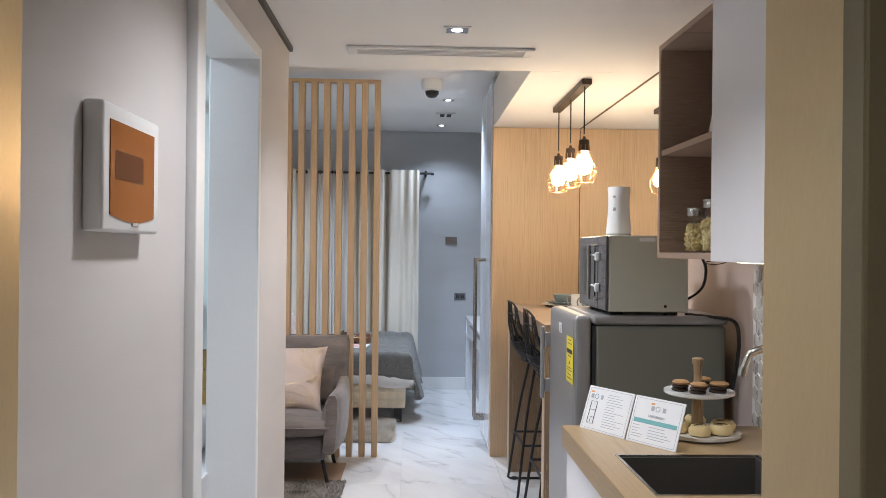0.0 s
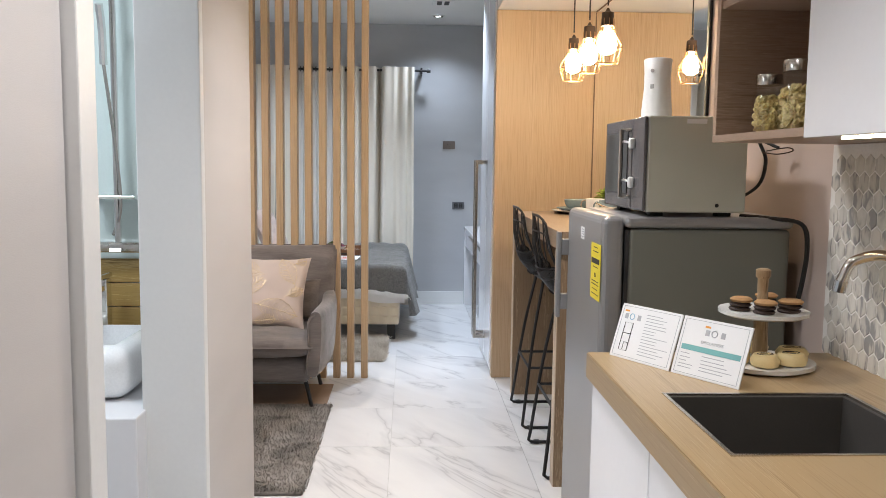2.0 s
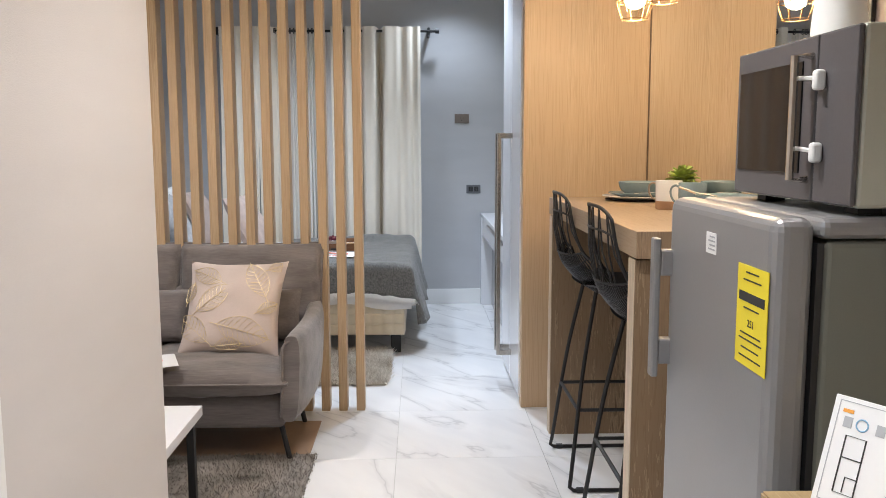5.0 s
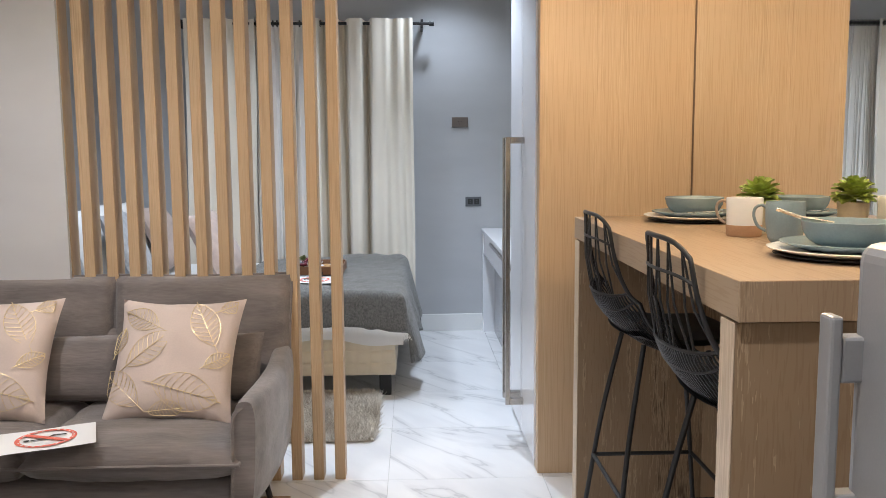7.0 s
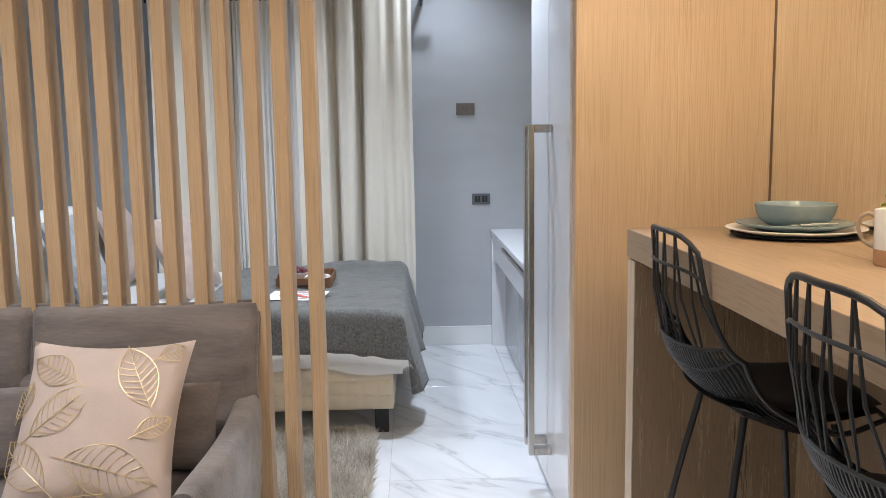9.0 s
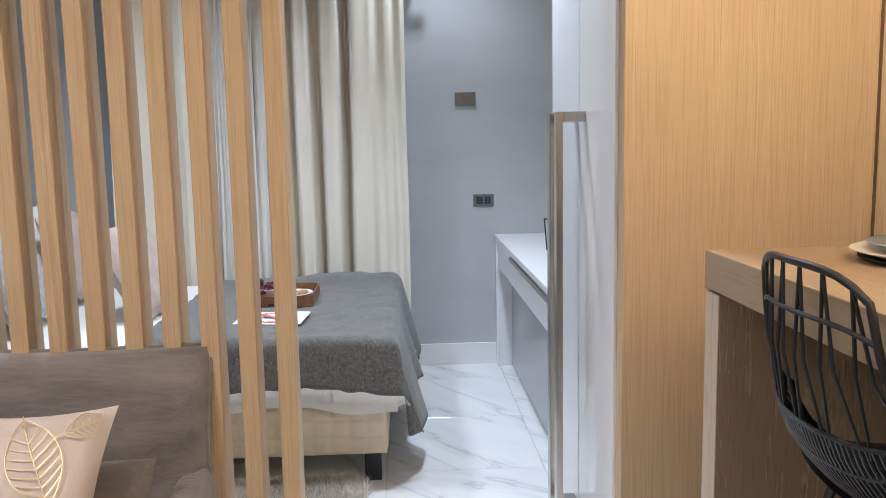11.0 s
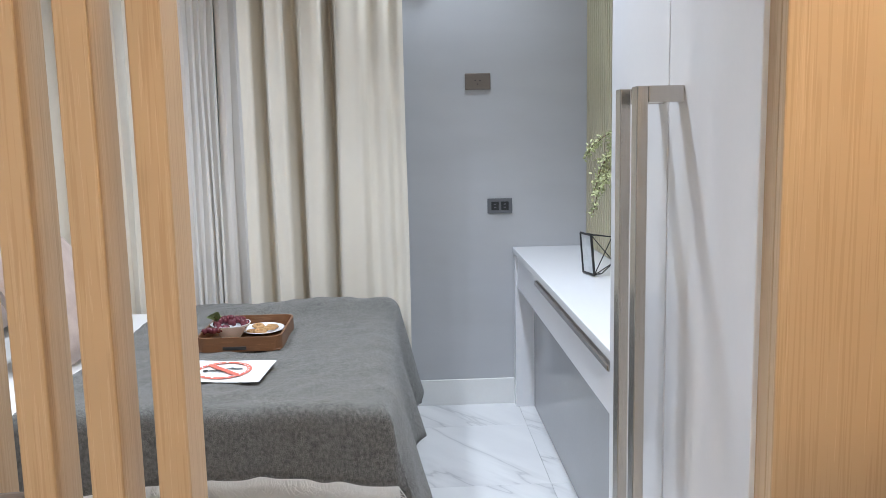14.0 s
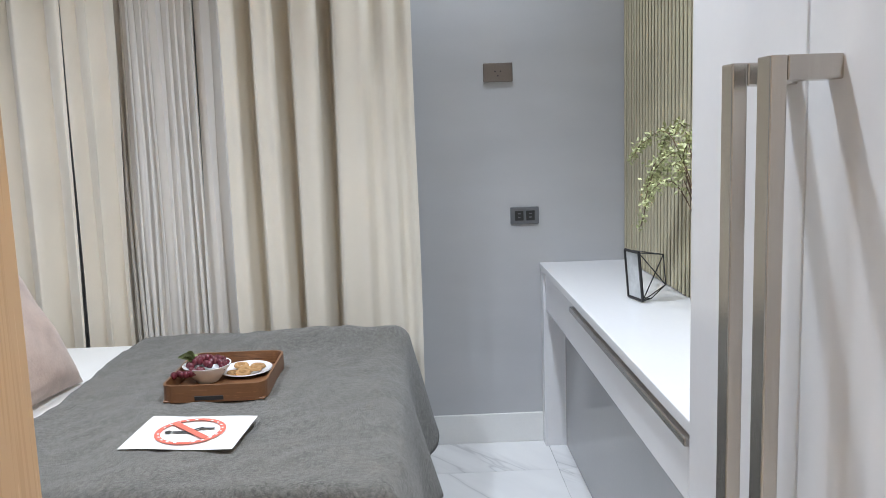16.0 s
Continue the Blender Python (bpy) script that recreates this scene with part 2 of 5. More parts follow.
            bm.faces.new(q)
    return bm


def tube(points, r, n=8, bm=None, closed=False):
    """A round rod along a line of points."""
    bm = bm or bmesh.new()
    pts = [Vector(p) for p in points]
    rings, up = [], None
    for i, p in enumerate(pts):
        if closed:
            d = (pts[(i + 1) % len(pts)] - pts[i - 1]).normalized()
        else:
            d = (pts[min(i + 1, len(pts) - 1)] - pts[max(i - 1, 0)]).normalized()
        if up is None:
            up = d.orthogonal().normalized()
        up = (up - d * up.dot(d)).normalized()
        side = d.cross(up)
        rings.append([bm.verts.new(p + r * (math.cos(2 * math.pi * k / n) * up + math.sin(2 * math.pi * k / n) * side)) for k in range(n)])
    pairs = list(zip(rings, rings[1:])) + ([(rings[-1], rings[0])] if closed else [])
    for a, b in pairs:
        for k in range(n):
            bm.faces.new((a[k], a[(k + 1) % n], b[(k + 1) % n], b[k]))
    if not closed:
        bm.faces.new(rings[0][::-1])
        bm.faces.new(rings[-1])
    return bm


def curve(points, steps=8):
    """A smooth line through points (Catmull-Rom)."""
    p = [Vector(q) for q in points]
    p = [2 * p[0] - p[1]] + p + [2 * p[-1] - p[-2]]
    out = []
    for i in range(1, len(p) - 2):
        for k in range(steps):
            t = k / steps
            out.append(0.5 * (2 * p[i] + (p[i + 1] - p[i - 1]) * t + (2 * p[i - 1] - 5 * p[i] + 4 * p[i + 1] - p[i + 2]) * t * t + (3 * p[i] - p[i - 1] - 3 * p[i + 1] + p[i + 2]) * t ** 3))
    return out + [p[-2]]


def sheet(nu, nv, f, bm=None):
    """A grid of faces through f(u, v), u and v from 0 to 1."""
    bm = bm or bmesh.new()
    g = [[bm.verts.new(f(i / nu, j / nv)) for j in range(nv + 1)] for i in range(nu + 1)]
    for i in range(nu):
        for j in range(nv):
            bm.faces.new((g[i][j], g[i + 1][j], g[i + 1][j + 1], g[i][j + 1]))
    return bm


def piping(w, d, pinch, r=0.006, n=16):
    """The corded seam round a cushion."""
    def at(a, b):
        return (a * w / 2 * (1 - pinch * (1 - b * b) * a * a), b * d / 2 * (1 - pinch * (1 - a * a) * b * b), 0)
    line = [at(-1 + 2 * k / n, -1) for k in range(n)] + [at(1, -1 + 2 * k / n) for k in range(n)] + [at(1 - 2 * k / n, 1) for k in range(n)] + [at(-1, 1 - 2 * k / n) for k in range(n)]
    return tube(line, r, 6, None, True)


def cushion(w, d, h, pinch=0.06, n=22, power=0.45, rumple=0.006, seed=0.0):
    """A stuffed cushion lying flat, centred, with drawn-in edges and a seam round it."""
    bm = bmesh.new()
    for sign in (1, -1):
        def f(u, v, sign=sign):
            a, b = 2 * u - 1, 2 * v - 1
            k = max(0.0, (1 - a * a) * (1 - b * b)) ** power
            x = a * w / 2 * (1 - pinch * (1 - b * b) * a * a)
            y = b * d / 2 * (1 - pinch * (1 - a * a) * b * b)
            z = sign * h / 2 * k
            z += rumple * k * noise.noise(Vector((x * 9 + seed, y * 9, sign + seed)))
            return (x, y, z)
        sheet(n, n, f, bm)
    bmesh.ops.remove_doubles(bm, verts=bm.verts, dist=0.0004)
    return bm

def straight(scale, shift):
    """Two knots of a straight scale for settle()."""
    return ((-20, -20 * scale + shift), (20, 20 * scale + shift))


def settle(before, x, y, z):
    """Brings all that was built since to its true size and place: knots (plan, place) for each axis."""
    def moved(co):
        return np.stack([np.interp(co[:, k], *zip(*knots)) for k, knots in enumerate((x, y, z))], 1)
    fresh = [ob for ob in bpy.data.objects if ob not in before]
    for ob in fresh:
        if ob.type == "MESH" and ob.data.users == 1 and ob.matrix_basis.translation.length < 1e-6:
            co = np.empty(len(ob.data.vertices) * 3)
            ob.data.vertices.foreach_get("co", co)
            ob.data.vertices.foreach_set("co", moved(co.reshape(-1, 3)).ravel())
            ob.data.update()
        elif ob.type in ("MESH", "EMPTY"):
            ob.matrix_basis.translation = Vector(moved(np.array([ob.matrix_basis.translation]))[0])
    for ob in fresh:
        if ob.parent in fresh and ob.parent.type == "EMPTY":
            ob.matrix_parent_inverse = ob.parent.matrix_basis.inverted()


KITCHEN = ((-20, -19.012), (1.0, 0.959), (1.18, 1.165), (20, 20)), ((-20, -20.2), (1.04, 0.84), (1.7, 1.587), (20, 19.887)), ((-1, -1.114), (0, 0), (0.5, 0.557), (20, 19.1))
BATH = straight(0.983, 0.006), straight(1.108, -0.328), straight(0.997, 0.01)
BREAKER = straight(1.0, 0.015), ((-20, -20), (1.31, 1.115), (1.60, 1.41), (20, 20)), ((-1, -1), (1.45, 1.461), (1.692, 1.675), (20, 20))
BAR = ((-20, -19.373), (0.655, 0.627), (1.17, 1.158), (20, 19)), straight(1.02, -0.06), straight(1.0, 0)
SOFA = straight(0.95, 0.016), straight(1.01, 0.01), straight(0.982, 0)
BED = straight(0.928, 0.025), straight(1.005, 0.02), straight(0.968, 0)
END = straight(0.925, 0.035), straight(1.0, 0), straight(0.933, 0)
DESK = straight(0.969, 0.004), ((-20, -18.874), (6.375, 6.412), (7.0, 7.1), (8.33, 8.33), (20, 20)), straight(0.954, 0)
WARDROBE = ((-20, -19.883), (0.567, 0.540), (0.938, 0.938), (20, 20)), straight(1.018, -0.078), ((-1, -1), (0, 0), (0.15, 0.178), (1.425, 1.383), (2.75, 2.66), (20, 20))


def here():
    return set(bpy.data.objects)

# ---- structure ----
LOW, HIGH = 2.30, 2.66
stub_paint = mottled("pale_lilac_grey_wallpaper", (0.56, 0.555, 0.565), 0.75, 2.0, 0.05, 260, 0.25, (1, 0.6, 3))
structure("ceiling_low", box((-2.4, -1.2, LOW), (1.3, 3.72, LOW + 0.3)), ceiling_paint, "flat white painted lower ceiling over the kitchen", "ceiling")
structure("ceiling_dining", box((0.55, 3.723, LOW), (1.3, 5.535, LOW + 0.3)), ceiling_paint, "white painted dropped ceiling over the bar", "ceiling")
structure("ceiling_high", box((-2.4, 3.72, HIGH), (1.3, 8.5, HIGH + 0.1)), ceiling_paint, "white painted raised ceiling over bed and sofa", "ceiling")
structure("wall_end", box((-2.4, 8.33, 0), (1.3, 8.5, HIGH)), grey_paint, "cool grey papered end wall", "wall")
structure("wall_right", box((1.165, -1.2, 0), (1.32, 5.64, LOW)), lamp_warm_beige, "beige papered wall beside the kitchen with lamp warmth painted in", "wall")
structure("wall_bedroom", box((0.94, 5.64, 0), (1.32, 8.33, HIGH)), grey_paint, "cool grey wall behind the desk", "wall")
structure("wall_left", box((-2.4, -1.2, 0), (-2.25, 8.33, HIGH)), grey_paint, "pale grey side wall", "wall")
structure("wall_stub", box((-2.25, 5.5005, 0), (-1.332, 5.58, HIGH), 0, 2, box((-2.25, 5.482, 0), (-1.283, 5.50, HIGH))), stub_paint, "pale grey wall behind the sofa", "wall")
structure("wall_closet_head", box((0.55, 5.537, LOW), (0.94, 5.64, HIGH)), grey_paint, "grey bulkhead above the oak panel", "wall")
structure("wall_back", box((-2.25, -1.35, 0), (1.165, -1.2, LOW)), wall_paint, "plain wall behind the entrance", "wall")

bm = box((-0.675, 0.835, 0), (-0.545, 1.73, LOW))
box((-0.675, 2.553, 0), (-0.545, 3.315, LOW), 0, 2, bm)
box((-0.675, 1.73, 2.10), (-0.545, 2.553, LOW), 0, 2, bm)
structure("wall_bathroom", bm, wall_paint, "beige papered corridor wall with a doorway", "wall")
structure("wall_partition", box((-2.25, 3.185, 0), (-0.675, 3.315, LOW)), wall_paint, "beige papered wall between bathroom and sofa", "wall")
bm = box((-2.25, 0.645, 0), (-0.545, 0.835, LOW))
box((0.48, 0.645, 0), (1.165, 0.835, LOW), 0, 2, bm)
box((-0.545, 0.645, 2.14), (0.48, 0.835, LOW), 0, 2, bm)
structure("wall_entrance", bm, wall_paint, "wall round the entrance doorway", "wall")

door = thing("door_1", (0, 0.735, 0), "satin brass-coloured entrance door frame", "door frame")
door["kind"] = "structure"
part("jamb", box((-0.545, 0.615, 0), (-0.515, 0.85, 2.14), 0.004), gold, door)
part("jamb", box((0.452, 0.635, 0), (0.48, 0.85, 2.14), 0.004), gold, door)
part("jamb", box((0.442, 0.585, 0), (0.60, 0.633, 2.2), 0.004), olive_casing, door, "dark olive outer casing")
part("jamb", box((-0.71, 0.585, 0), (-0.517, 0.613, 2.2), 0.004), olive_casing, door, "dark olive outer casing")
part("head", box((-0.515, 0.635, 2.10), (0.452, 0.85, 2.14), 0.004), gold, door)

door = thing("door_2", (-0.61, 2.14, 0), "white painted frame of the open bathroom doorway", "door frame")
door["kind"] = "structure"
part("jamb", box((-0.685, 1.735, 0), (-0.52, 1.81, 2.10), 0.003), white_satin, door)
part("jamb", box((-0.685, 2.52, 0), (-0.52, 2.557, 2.10), 0.003), white_satin, door)
part("head", box((-0.685, 1.81, 2.06), (-0.52, 2.52, 2.10), 0.003), white_satin, door)

structure("baseboard", box((-2.25, 8.315, 0), (0.553, 8.33, 0.125), 0.003), white_satin, "cream tiled baseboard along the end wall", "baseboard")
structure("baseboard_partition", box((-2.25, 3.315, 0), (-0.545, 3.327, 0.10), 0.003), white_satin, "white baseboard", "baseboard")
# solid dark strip stands in for the shade of the gap
structure("cornice_gap", box((-0.547, 0.84, LOW - 0.022), (-0.53, 3.33, LOW - 0.001)), dark_trim, "dark shadow gap under the ceiling", "trim")

# raised-ceiling LED strip behind the lip of the low ceiling
led = mat("led_strip", (1, 0.95, 0.75), 0.5, 0, 0.5, Emission_Color=(1.0, 0.93, 0.66, 1), Emission_Strength=9.0)
tagged(part("cove_light", box((-2.1, 3.722, 2.48), (0.5, 3.732, 2.50)), led), "warm white LED strip in the ceiling cove", "cove light")

# ---- oak panel, mirror, slat screen ----
panel = thing("oak_panel", (0.85, 5.46, 0), "tall straight-grained oak veneer wall panel", "wall panel")
part("face", box((0.548, 5.524, 0), (1.163, 5.542, LOW - 0.002), 0.002), lit_panel_oak, panel)
part("edge", box((0.548, 5.543, 0), (0.576, 5.61, LOW - 0.002), 0.002), lit_panel_oak, panel)
bronze_strip = mottled("brown_edge_strip", (0.16, 0.10, 0.06), 0.5)
mirror = thing("wall_mirror", (1.17, 4.4, 1.1), "tall frameless wall mirror above the bar", "mirror")
part("glass", box((1.158, 3.56, 0.02), (1.1635, 5.522, LOW - 0.003)), mirror_glass, mirror)
part("top_strip", box((1.154, 3.56, LOW - 0.008), (1.1575, 5.522, LOW - 0.003)), bronze_strip, mirror, "thin dark top strip")
part("corner_strip", box((1.1545, 5.5205, 0.02), (1.1575, 5.5235, LOW - 0.01)), bronze_strip, mirror, "thin dark corner strip")
part("edge_strip", box((1.152, 3.535, 0.02), (1.1635, 3.558, LOW - 0.003), 0.002), black_matt, mirror, "dark metal edge strip")

screen = thing("slat_screen", (-0.78, 5.54, 0), "floor-to-ceiling screen of oak slats between sofa and bed", "room divider")
PITCH, SLAT_W, SLAT_D = 0.087, 0.042, 0.085
slat_mesh = None
for i in range(13):
    x = -0.238 - i * PITCH
    if slat_mesh is None:
        ob = part("slat", box((-SLAT_W, 0, 0), (0, SLAT_D, HIGH - 0.07), 0.003), oak_z, screen)
        slat_mesh = ob.data
    else:
        ob = new("slat", slat_mesh)
        ob.parent = screen
        ob.matrix_parent_inverse = screen.matrix_basis.inverted()
    ob.location = (x, 5.5025, 0)
part("top_rail", box((-1.327, 5.52, HIGH - 0.07), (-0.238, 5.57, HIGH - 0.045), 0.002), oak_x, screen)

# ---- closet and desk ----
mark = here()
closet = thing("wardrobe", (0.75, 5.95, 0), "tall white high-gloss wardrobe with two doors", "wardrobe")
part("body", box((0.60, 5.553, 0.0), (0.938, 6.37, 2.747), 0.002), door_gloss, closet)
for y0, y1, hy in ((5.556, 5.947, 5.88), (5.951, 6.366, 5.99)):
    d = part("door", box((0.567, y0, 0.03), (0.597, y1, 2.72), 0.002), door_gloss, closet)
    b = box((0.483, hy - 0.018, 0.15), (0.503, hy + 0.018, 1.425), 0.002)
    box((0.503, hy - 0.018, 1.395), (0.567, hy + 0.018, 1.425), 0.002, 2, b)
    box((0.503, hy - 0.018, 0.15), (0.567, hy + 0.018, 0.18), 0.002, 2, b)
    part("handle", b, steel, d, "long square brushed steel pull handle")
settle(mark, *WARDROBE)

mark = here()
# back panel is a darker grey than the white desk parts
desk_grey = mottled("grey_gloss_panel", (0.30, 0.30, 0.31), 0.14, 2.0, 0.04, 80, 0.02)
desk = thing("desk", (0.75, 7.35, 0), "white lacquered built-in desk with one drawer", "desk")
part("top", box((0.563, 6.375, 0.77), (0.938, 8.327, 0.80), 0.003), white_gloss, desk)
part("apron", box((0.575, 6.375, 0.61), (0.595, 8.30, 0.769), 0.002), white_gloss, desk)
d = part("drawer_front", box((0.566, 6.40, 0.625), (0.5745, 7.57, 0.742), 0.001), white_gloss, desk)
part("handle", box((0.556, 6.40, 0.743), (0.5745, 7.57, 0.762), 0.003), steel, d, "grey metal grip rail")
part("end_panel", box((0.566, 8.25, 0), (0.93, 8.325, 0.769), 0.002), white_gloss, desk)
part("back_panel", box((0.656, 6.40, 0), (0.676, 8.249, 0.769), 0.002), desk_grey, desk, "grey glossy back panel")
flute = thing("fluted_panel", (0.93, 7.35, 0.80), "beige vertical fluted wall panel above the desk", "wall panel")
flute_mat = mottled("beige_flute", (0.52, 0.47, 0.33), 0.6)
# shade of the grooves is put into a dark sheet behind the ribs
groove_shade = mottled("flute_shadow", (0.09, 0.075, 0.045), 0.7)
part("backing", box((0.931, 6.375, 0.803), (0.938, 8.327, 2.747)), groove_shade, flute)
rib = None
for i in range(46):
    y = 6.395 + i * 0.0425
    if rib is None:
        ob = part("rib", box((-0.006, -0.0105, 0), (0, 0.0105, 1.85), 0.002, 1), flute_mat, flute)
        rib = ob.data
    else:
        ob = new("rib", rib)
        ob.parent, ob.matrix_parent_inverse = flute, flute.matrix_basis.inverted()
    ob.location = (0.931, y, 0.803)
settle(mark, *DESK)

# ---- kitchen ----
mark = here()
base = thing("kitchen_base_cabinet", (0.85, 1.85, 0), "white kitchen base cabinet with plain doors", "cabinet")
part("body", box((0.55, 1.04, 0.08), (1.178, 2.63, 0.65), 0.002), white_satin, base)
part("plinth", box((0.60, 1.04, 0), (1.178, 2.62, 0.079), 0.002), dark_trim, base)
for i in range(3):
    y0 = 1.045 + i * 0.53
    part("door", box((0.53, y0, 0.085), (0.549, y0 + 0.526, 0.725), 0.002), white_gloss, base)
SX0, SX1, SY0, SY1 = 0.602, 1.03, 1.847, 2.237
top = thing("worktop", (0.85, 1.85, 0.74), "oak laminate kitchen worktop with a sink cut-out", "worktop")
b = box((0.517, 1.04, 0.738), (1.178, SY0, 0.81))
for lo, hi in (((0.517, SY0, 0.738), (SX0, SY1, 0.81)), ((SX1, SY0, 0.738), (1.178, SY1, 0.81)), ((0.517, SY1, 0.738), (1.178, 2.646, 0.81))):
    box(lo, hi, 0, 2, b)
bmesh.ops.remove_doubles(b, verts=b.verts, dist=0.0005)
inner = {}
for f in b.faces:
    inner.setdefault(tuple(round(c, 4) for c in f.calc_center_median()), []).append(f)
bmesh.ops.delete(b, geom=[f for fs in inner.values() if len(fs) > 1 for f in fs], context="FACES")
part("slab", b, worktop_oak, top)
part("front_edge", box((0.5135, 1.04, 0.739), (0.5166, 2.646, 0.8085), 0.001, 1), edge_oak, top, "darker laminate edge band")

fridge = thing("refrigerator", (0.88, 3.03, 0), "grey single-door bar refrigerator with a rounded top", "refrigerator")
fridge_side = mottled("fridge_grey_side", (0.185, 0.188, 0.160), 0.42, 3, 0.05, 400, 0.25)
fridge_door = mottled("fridge_silver_door", (0.30, 0.30, 0.305), 0.3, 3, 0.05, 300, 0.1, metal=0.35)
part("body", box((0.668, 2.80, 0.02), (1.135, 3.312, 1.150), 0.012, 3), fridge_side, fridge)
part("top_cover", box((0.655, 2.79, 1.152), (1.14, 3.320, 1.187), 0.015, 3), fridge_door, fridge)
d = part("door", box((0.586, 2.795, 0.06), (0.655, 3.318, 1.187), 0.024, 4), fridge_door, fridge, "silver grey door")
b = box((0.544, 3.282, 0.786), (0.560, 3.312, 1.098), 0.004)
part("handle", b, fridge_door, d, "square silver bar handle")
for z in (0.815, 1.014):
    part("handle_bracket", box((0.560, 3.284, z), (0.600, 3.310, z + 0.058), 0.004), fridge_door, d)
part("gasket", box((0.656, 2.80, 0.06), (0.667, 3.312, 1.145)), black_matt, fridge)

oven = thing("microwave_oven", (0.85, 3.03, 1.2), "silver grey microwave oven standing on the refrigerator", "microwave", "", 0)
oven_side = mottled("microwave_shell", (0.52, 0.53, 0.46), 0.4, 3, 0.04, 300, 0.15, metal=0.3)
oven_front = mottled("microwave_front", (0.10, 0.095, 0.10), 0.25, 3, 0.06)
oven_glass = mat("microwave_window", (0.012, 0.011, 0.012), 0.06)
part("shell", box((0.7145, 2.80, 1.20), (1.015, 3.255, 1.487), 0.006, 2), oven_side, oven)
d = part("door", box((0.703, 2.925, 1.203), (0.7138, 3.255, 1.485), 0.004, 2), oven_front, oven, "dark door with a window")
part("window", box((0.700, 2.97, 1.25), (0.7035, 3.235, 1.445), 0.001), oven_glass, d)
part("control_panel", box((0.703, 2.80, 1.203), (0.7138, 2.922, 1.485), 0.004, 2), oven_front, oven)
part("handle", tube([(0.703, 2.94, 1.45), (0.672, 2.94, 1.45), (0.672, 2.94, 1.24), (0.703, 2.94, 1.24)], 0.007, 8), steel, d, "upright bar handle")
for x, y in ((0.76, 2.86), (0.76, 3.2), (0.97, 2.86), (0.97, 3.2)):
    part("foot", box((x - 0.02, y - 0.02, 1.1875), (x + 0.02, y + 0.02, 1.20)), black_matt, oven)

upper = thing("wall_cabinet", (1.0, 1.85, 1.43), "wall cabinet with walnut open shelves and a white gloss door", "cabinet")
Z0, Z1 = 1.425, 2.14
part("side", box((0.853, 2.638, Z0), (1.178, 2.66, Z1), 0.001), walnut, upper)
part("divider", box((0.853, 2.10, Z0), (1.178, 2.12, Z1), 0.001), walnut, upper)
part("bottom", box((0.853, 1.04, Z0 - 0.02), (1.178, 2.66, Z0 - 0.0005), 0.001), walnut, upper)
part("top", box((0.853, 1.04, Z1 + 0.0005), (1.178, 2.66, Z1 + 0.02), 0.001), walnut, upper)
part("shelf", box((0.858, 2.121, 1.765), (1.174, 2.637, 1.785), 0.001), walnut, upper)
part("back", box((1.164, 2.121, Z0), (1.178, 2.637, Z1), 0.001), walnut, upper)
part("door", box((0.833, 1.04, Z0 - 0.025), (0.852, 1.565, Z1 + 0.018), 0.002), white_gloss, upper, "white gloss door")
part("door", box((0.833, 1.569, Z0 - 0.025), (0.852, 2.108, Z1 + 0.018), 0.002), white_gloss, upper, "white gloss door")
settle(mark, *KITCHEN)

# ---- bar ----
mark = here()
bar = thing("bar_table", (0.92, 4.43, 0), "high oak veneer bar table with panel legs", "bar table")
part("tabletop", box((0.655, 3.68, 1.01), (1.170, 5.157, 1.085), 0.002), top_oak, bar)
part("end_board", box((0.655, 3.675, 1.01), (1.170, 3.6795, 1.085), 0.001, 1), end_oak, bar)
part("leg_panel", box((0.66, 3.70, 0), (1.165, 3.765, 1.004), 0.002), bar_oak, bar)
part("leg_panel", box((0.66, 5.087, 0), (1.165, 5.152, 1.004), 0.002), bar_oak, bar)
for y in (3.70, 5.087):
    part("edge_band", box((0.6565, y, 0), (0.6595, y + 0.065, 1.004), 0.001, 1), pale_edge, bar, "pale edge band")
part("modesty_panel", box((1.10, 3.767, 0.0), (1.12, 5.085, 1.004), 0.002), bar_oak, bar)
settle(mark, *BAR)

# ---- sofa ----
mark = here()
sofa = thing("sofa", (-1.25, 5.02, 0), "taupe linen two-seat sofa with slim black legs", "sofa")
part("frame", box((-1.97, 4.76, 0.15), (-0.57, 5.42, 0.30), 0.03, 3), sofa_cloth, sofa, smooth=True)
part("back_frame", box((-1.97, 5.36, 0.20), (-0.55, 5.495, 0.66), 0.04, 3), sofa_cloth, sofa, smooth=True)
for x0 in (-1.91, -1.215):
    c = turned(cushion(0.71, 0.60, 0.17, 0.02, 24, 0.22, 0.012, x0), pose(x0 + 0.315, 4.985, 0.365))
    q = part("seat_cushion", c, sofa_cloth, sofa, smooth=True)
    part("piping", turned(piping(0.71, 0.60, 0.02), pose(x0 + 0.315, 4.985, 0.365)), sofa_cloth, q)
    xc = -1.55 if x0 < -1.5 else -0.835
    c = turned(cushion(0.73, 0.53, 0.18, 0.03, 28, 0.30, 0.018, x0 + 3), pose(xc, 5.395, 0.606, 78, 0, 0))
    q = part("back_cushion", c, sofa_cloth, sofa, smooth=True)
    part("piping", turned(piping(0.73, 0.53, 0.03), pose(xc, 5.395, 0.606, 78, 0, 0)), sofa_cloth, q)


def sofa_arm(sign):
    def f(u, v):
        a = 2 * math.pi * v
        y = 4.71 + 0.77 * u
        h = 0.505 + 0.032 * u
        lean = 0.03 * math.sin(math.pi * u)
        w = 0.052 * (1 - 0.25 * (2 * u - 1) ** 8)
        c, s = math.cos(a), math.sin(a)
        z = 0.36 * h + 0.20 + (h - 0.14) * 0.5 * math.copysign(abs(s) ** 0.55, s) + 0.0
        x = sign * (0.0 + w * math.copysign(abs(c) ** 0.6, c) + 0.05 * (z - 0.35) + lean)
        return (x, y, z)
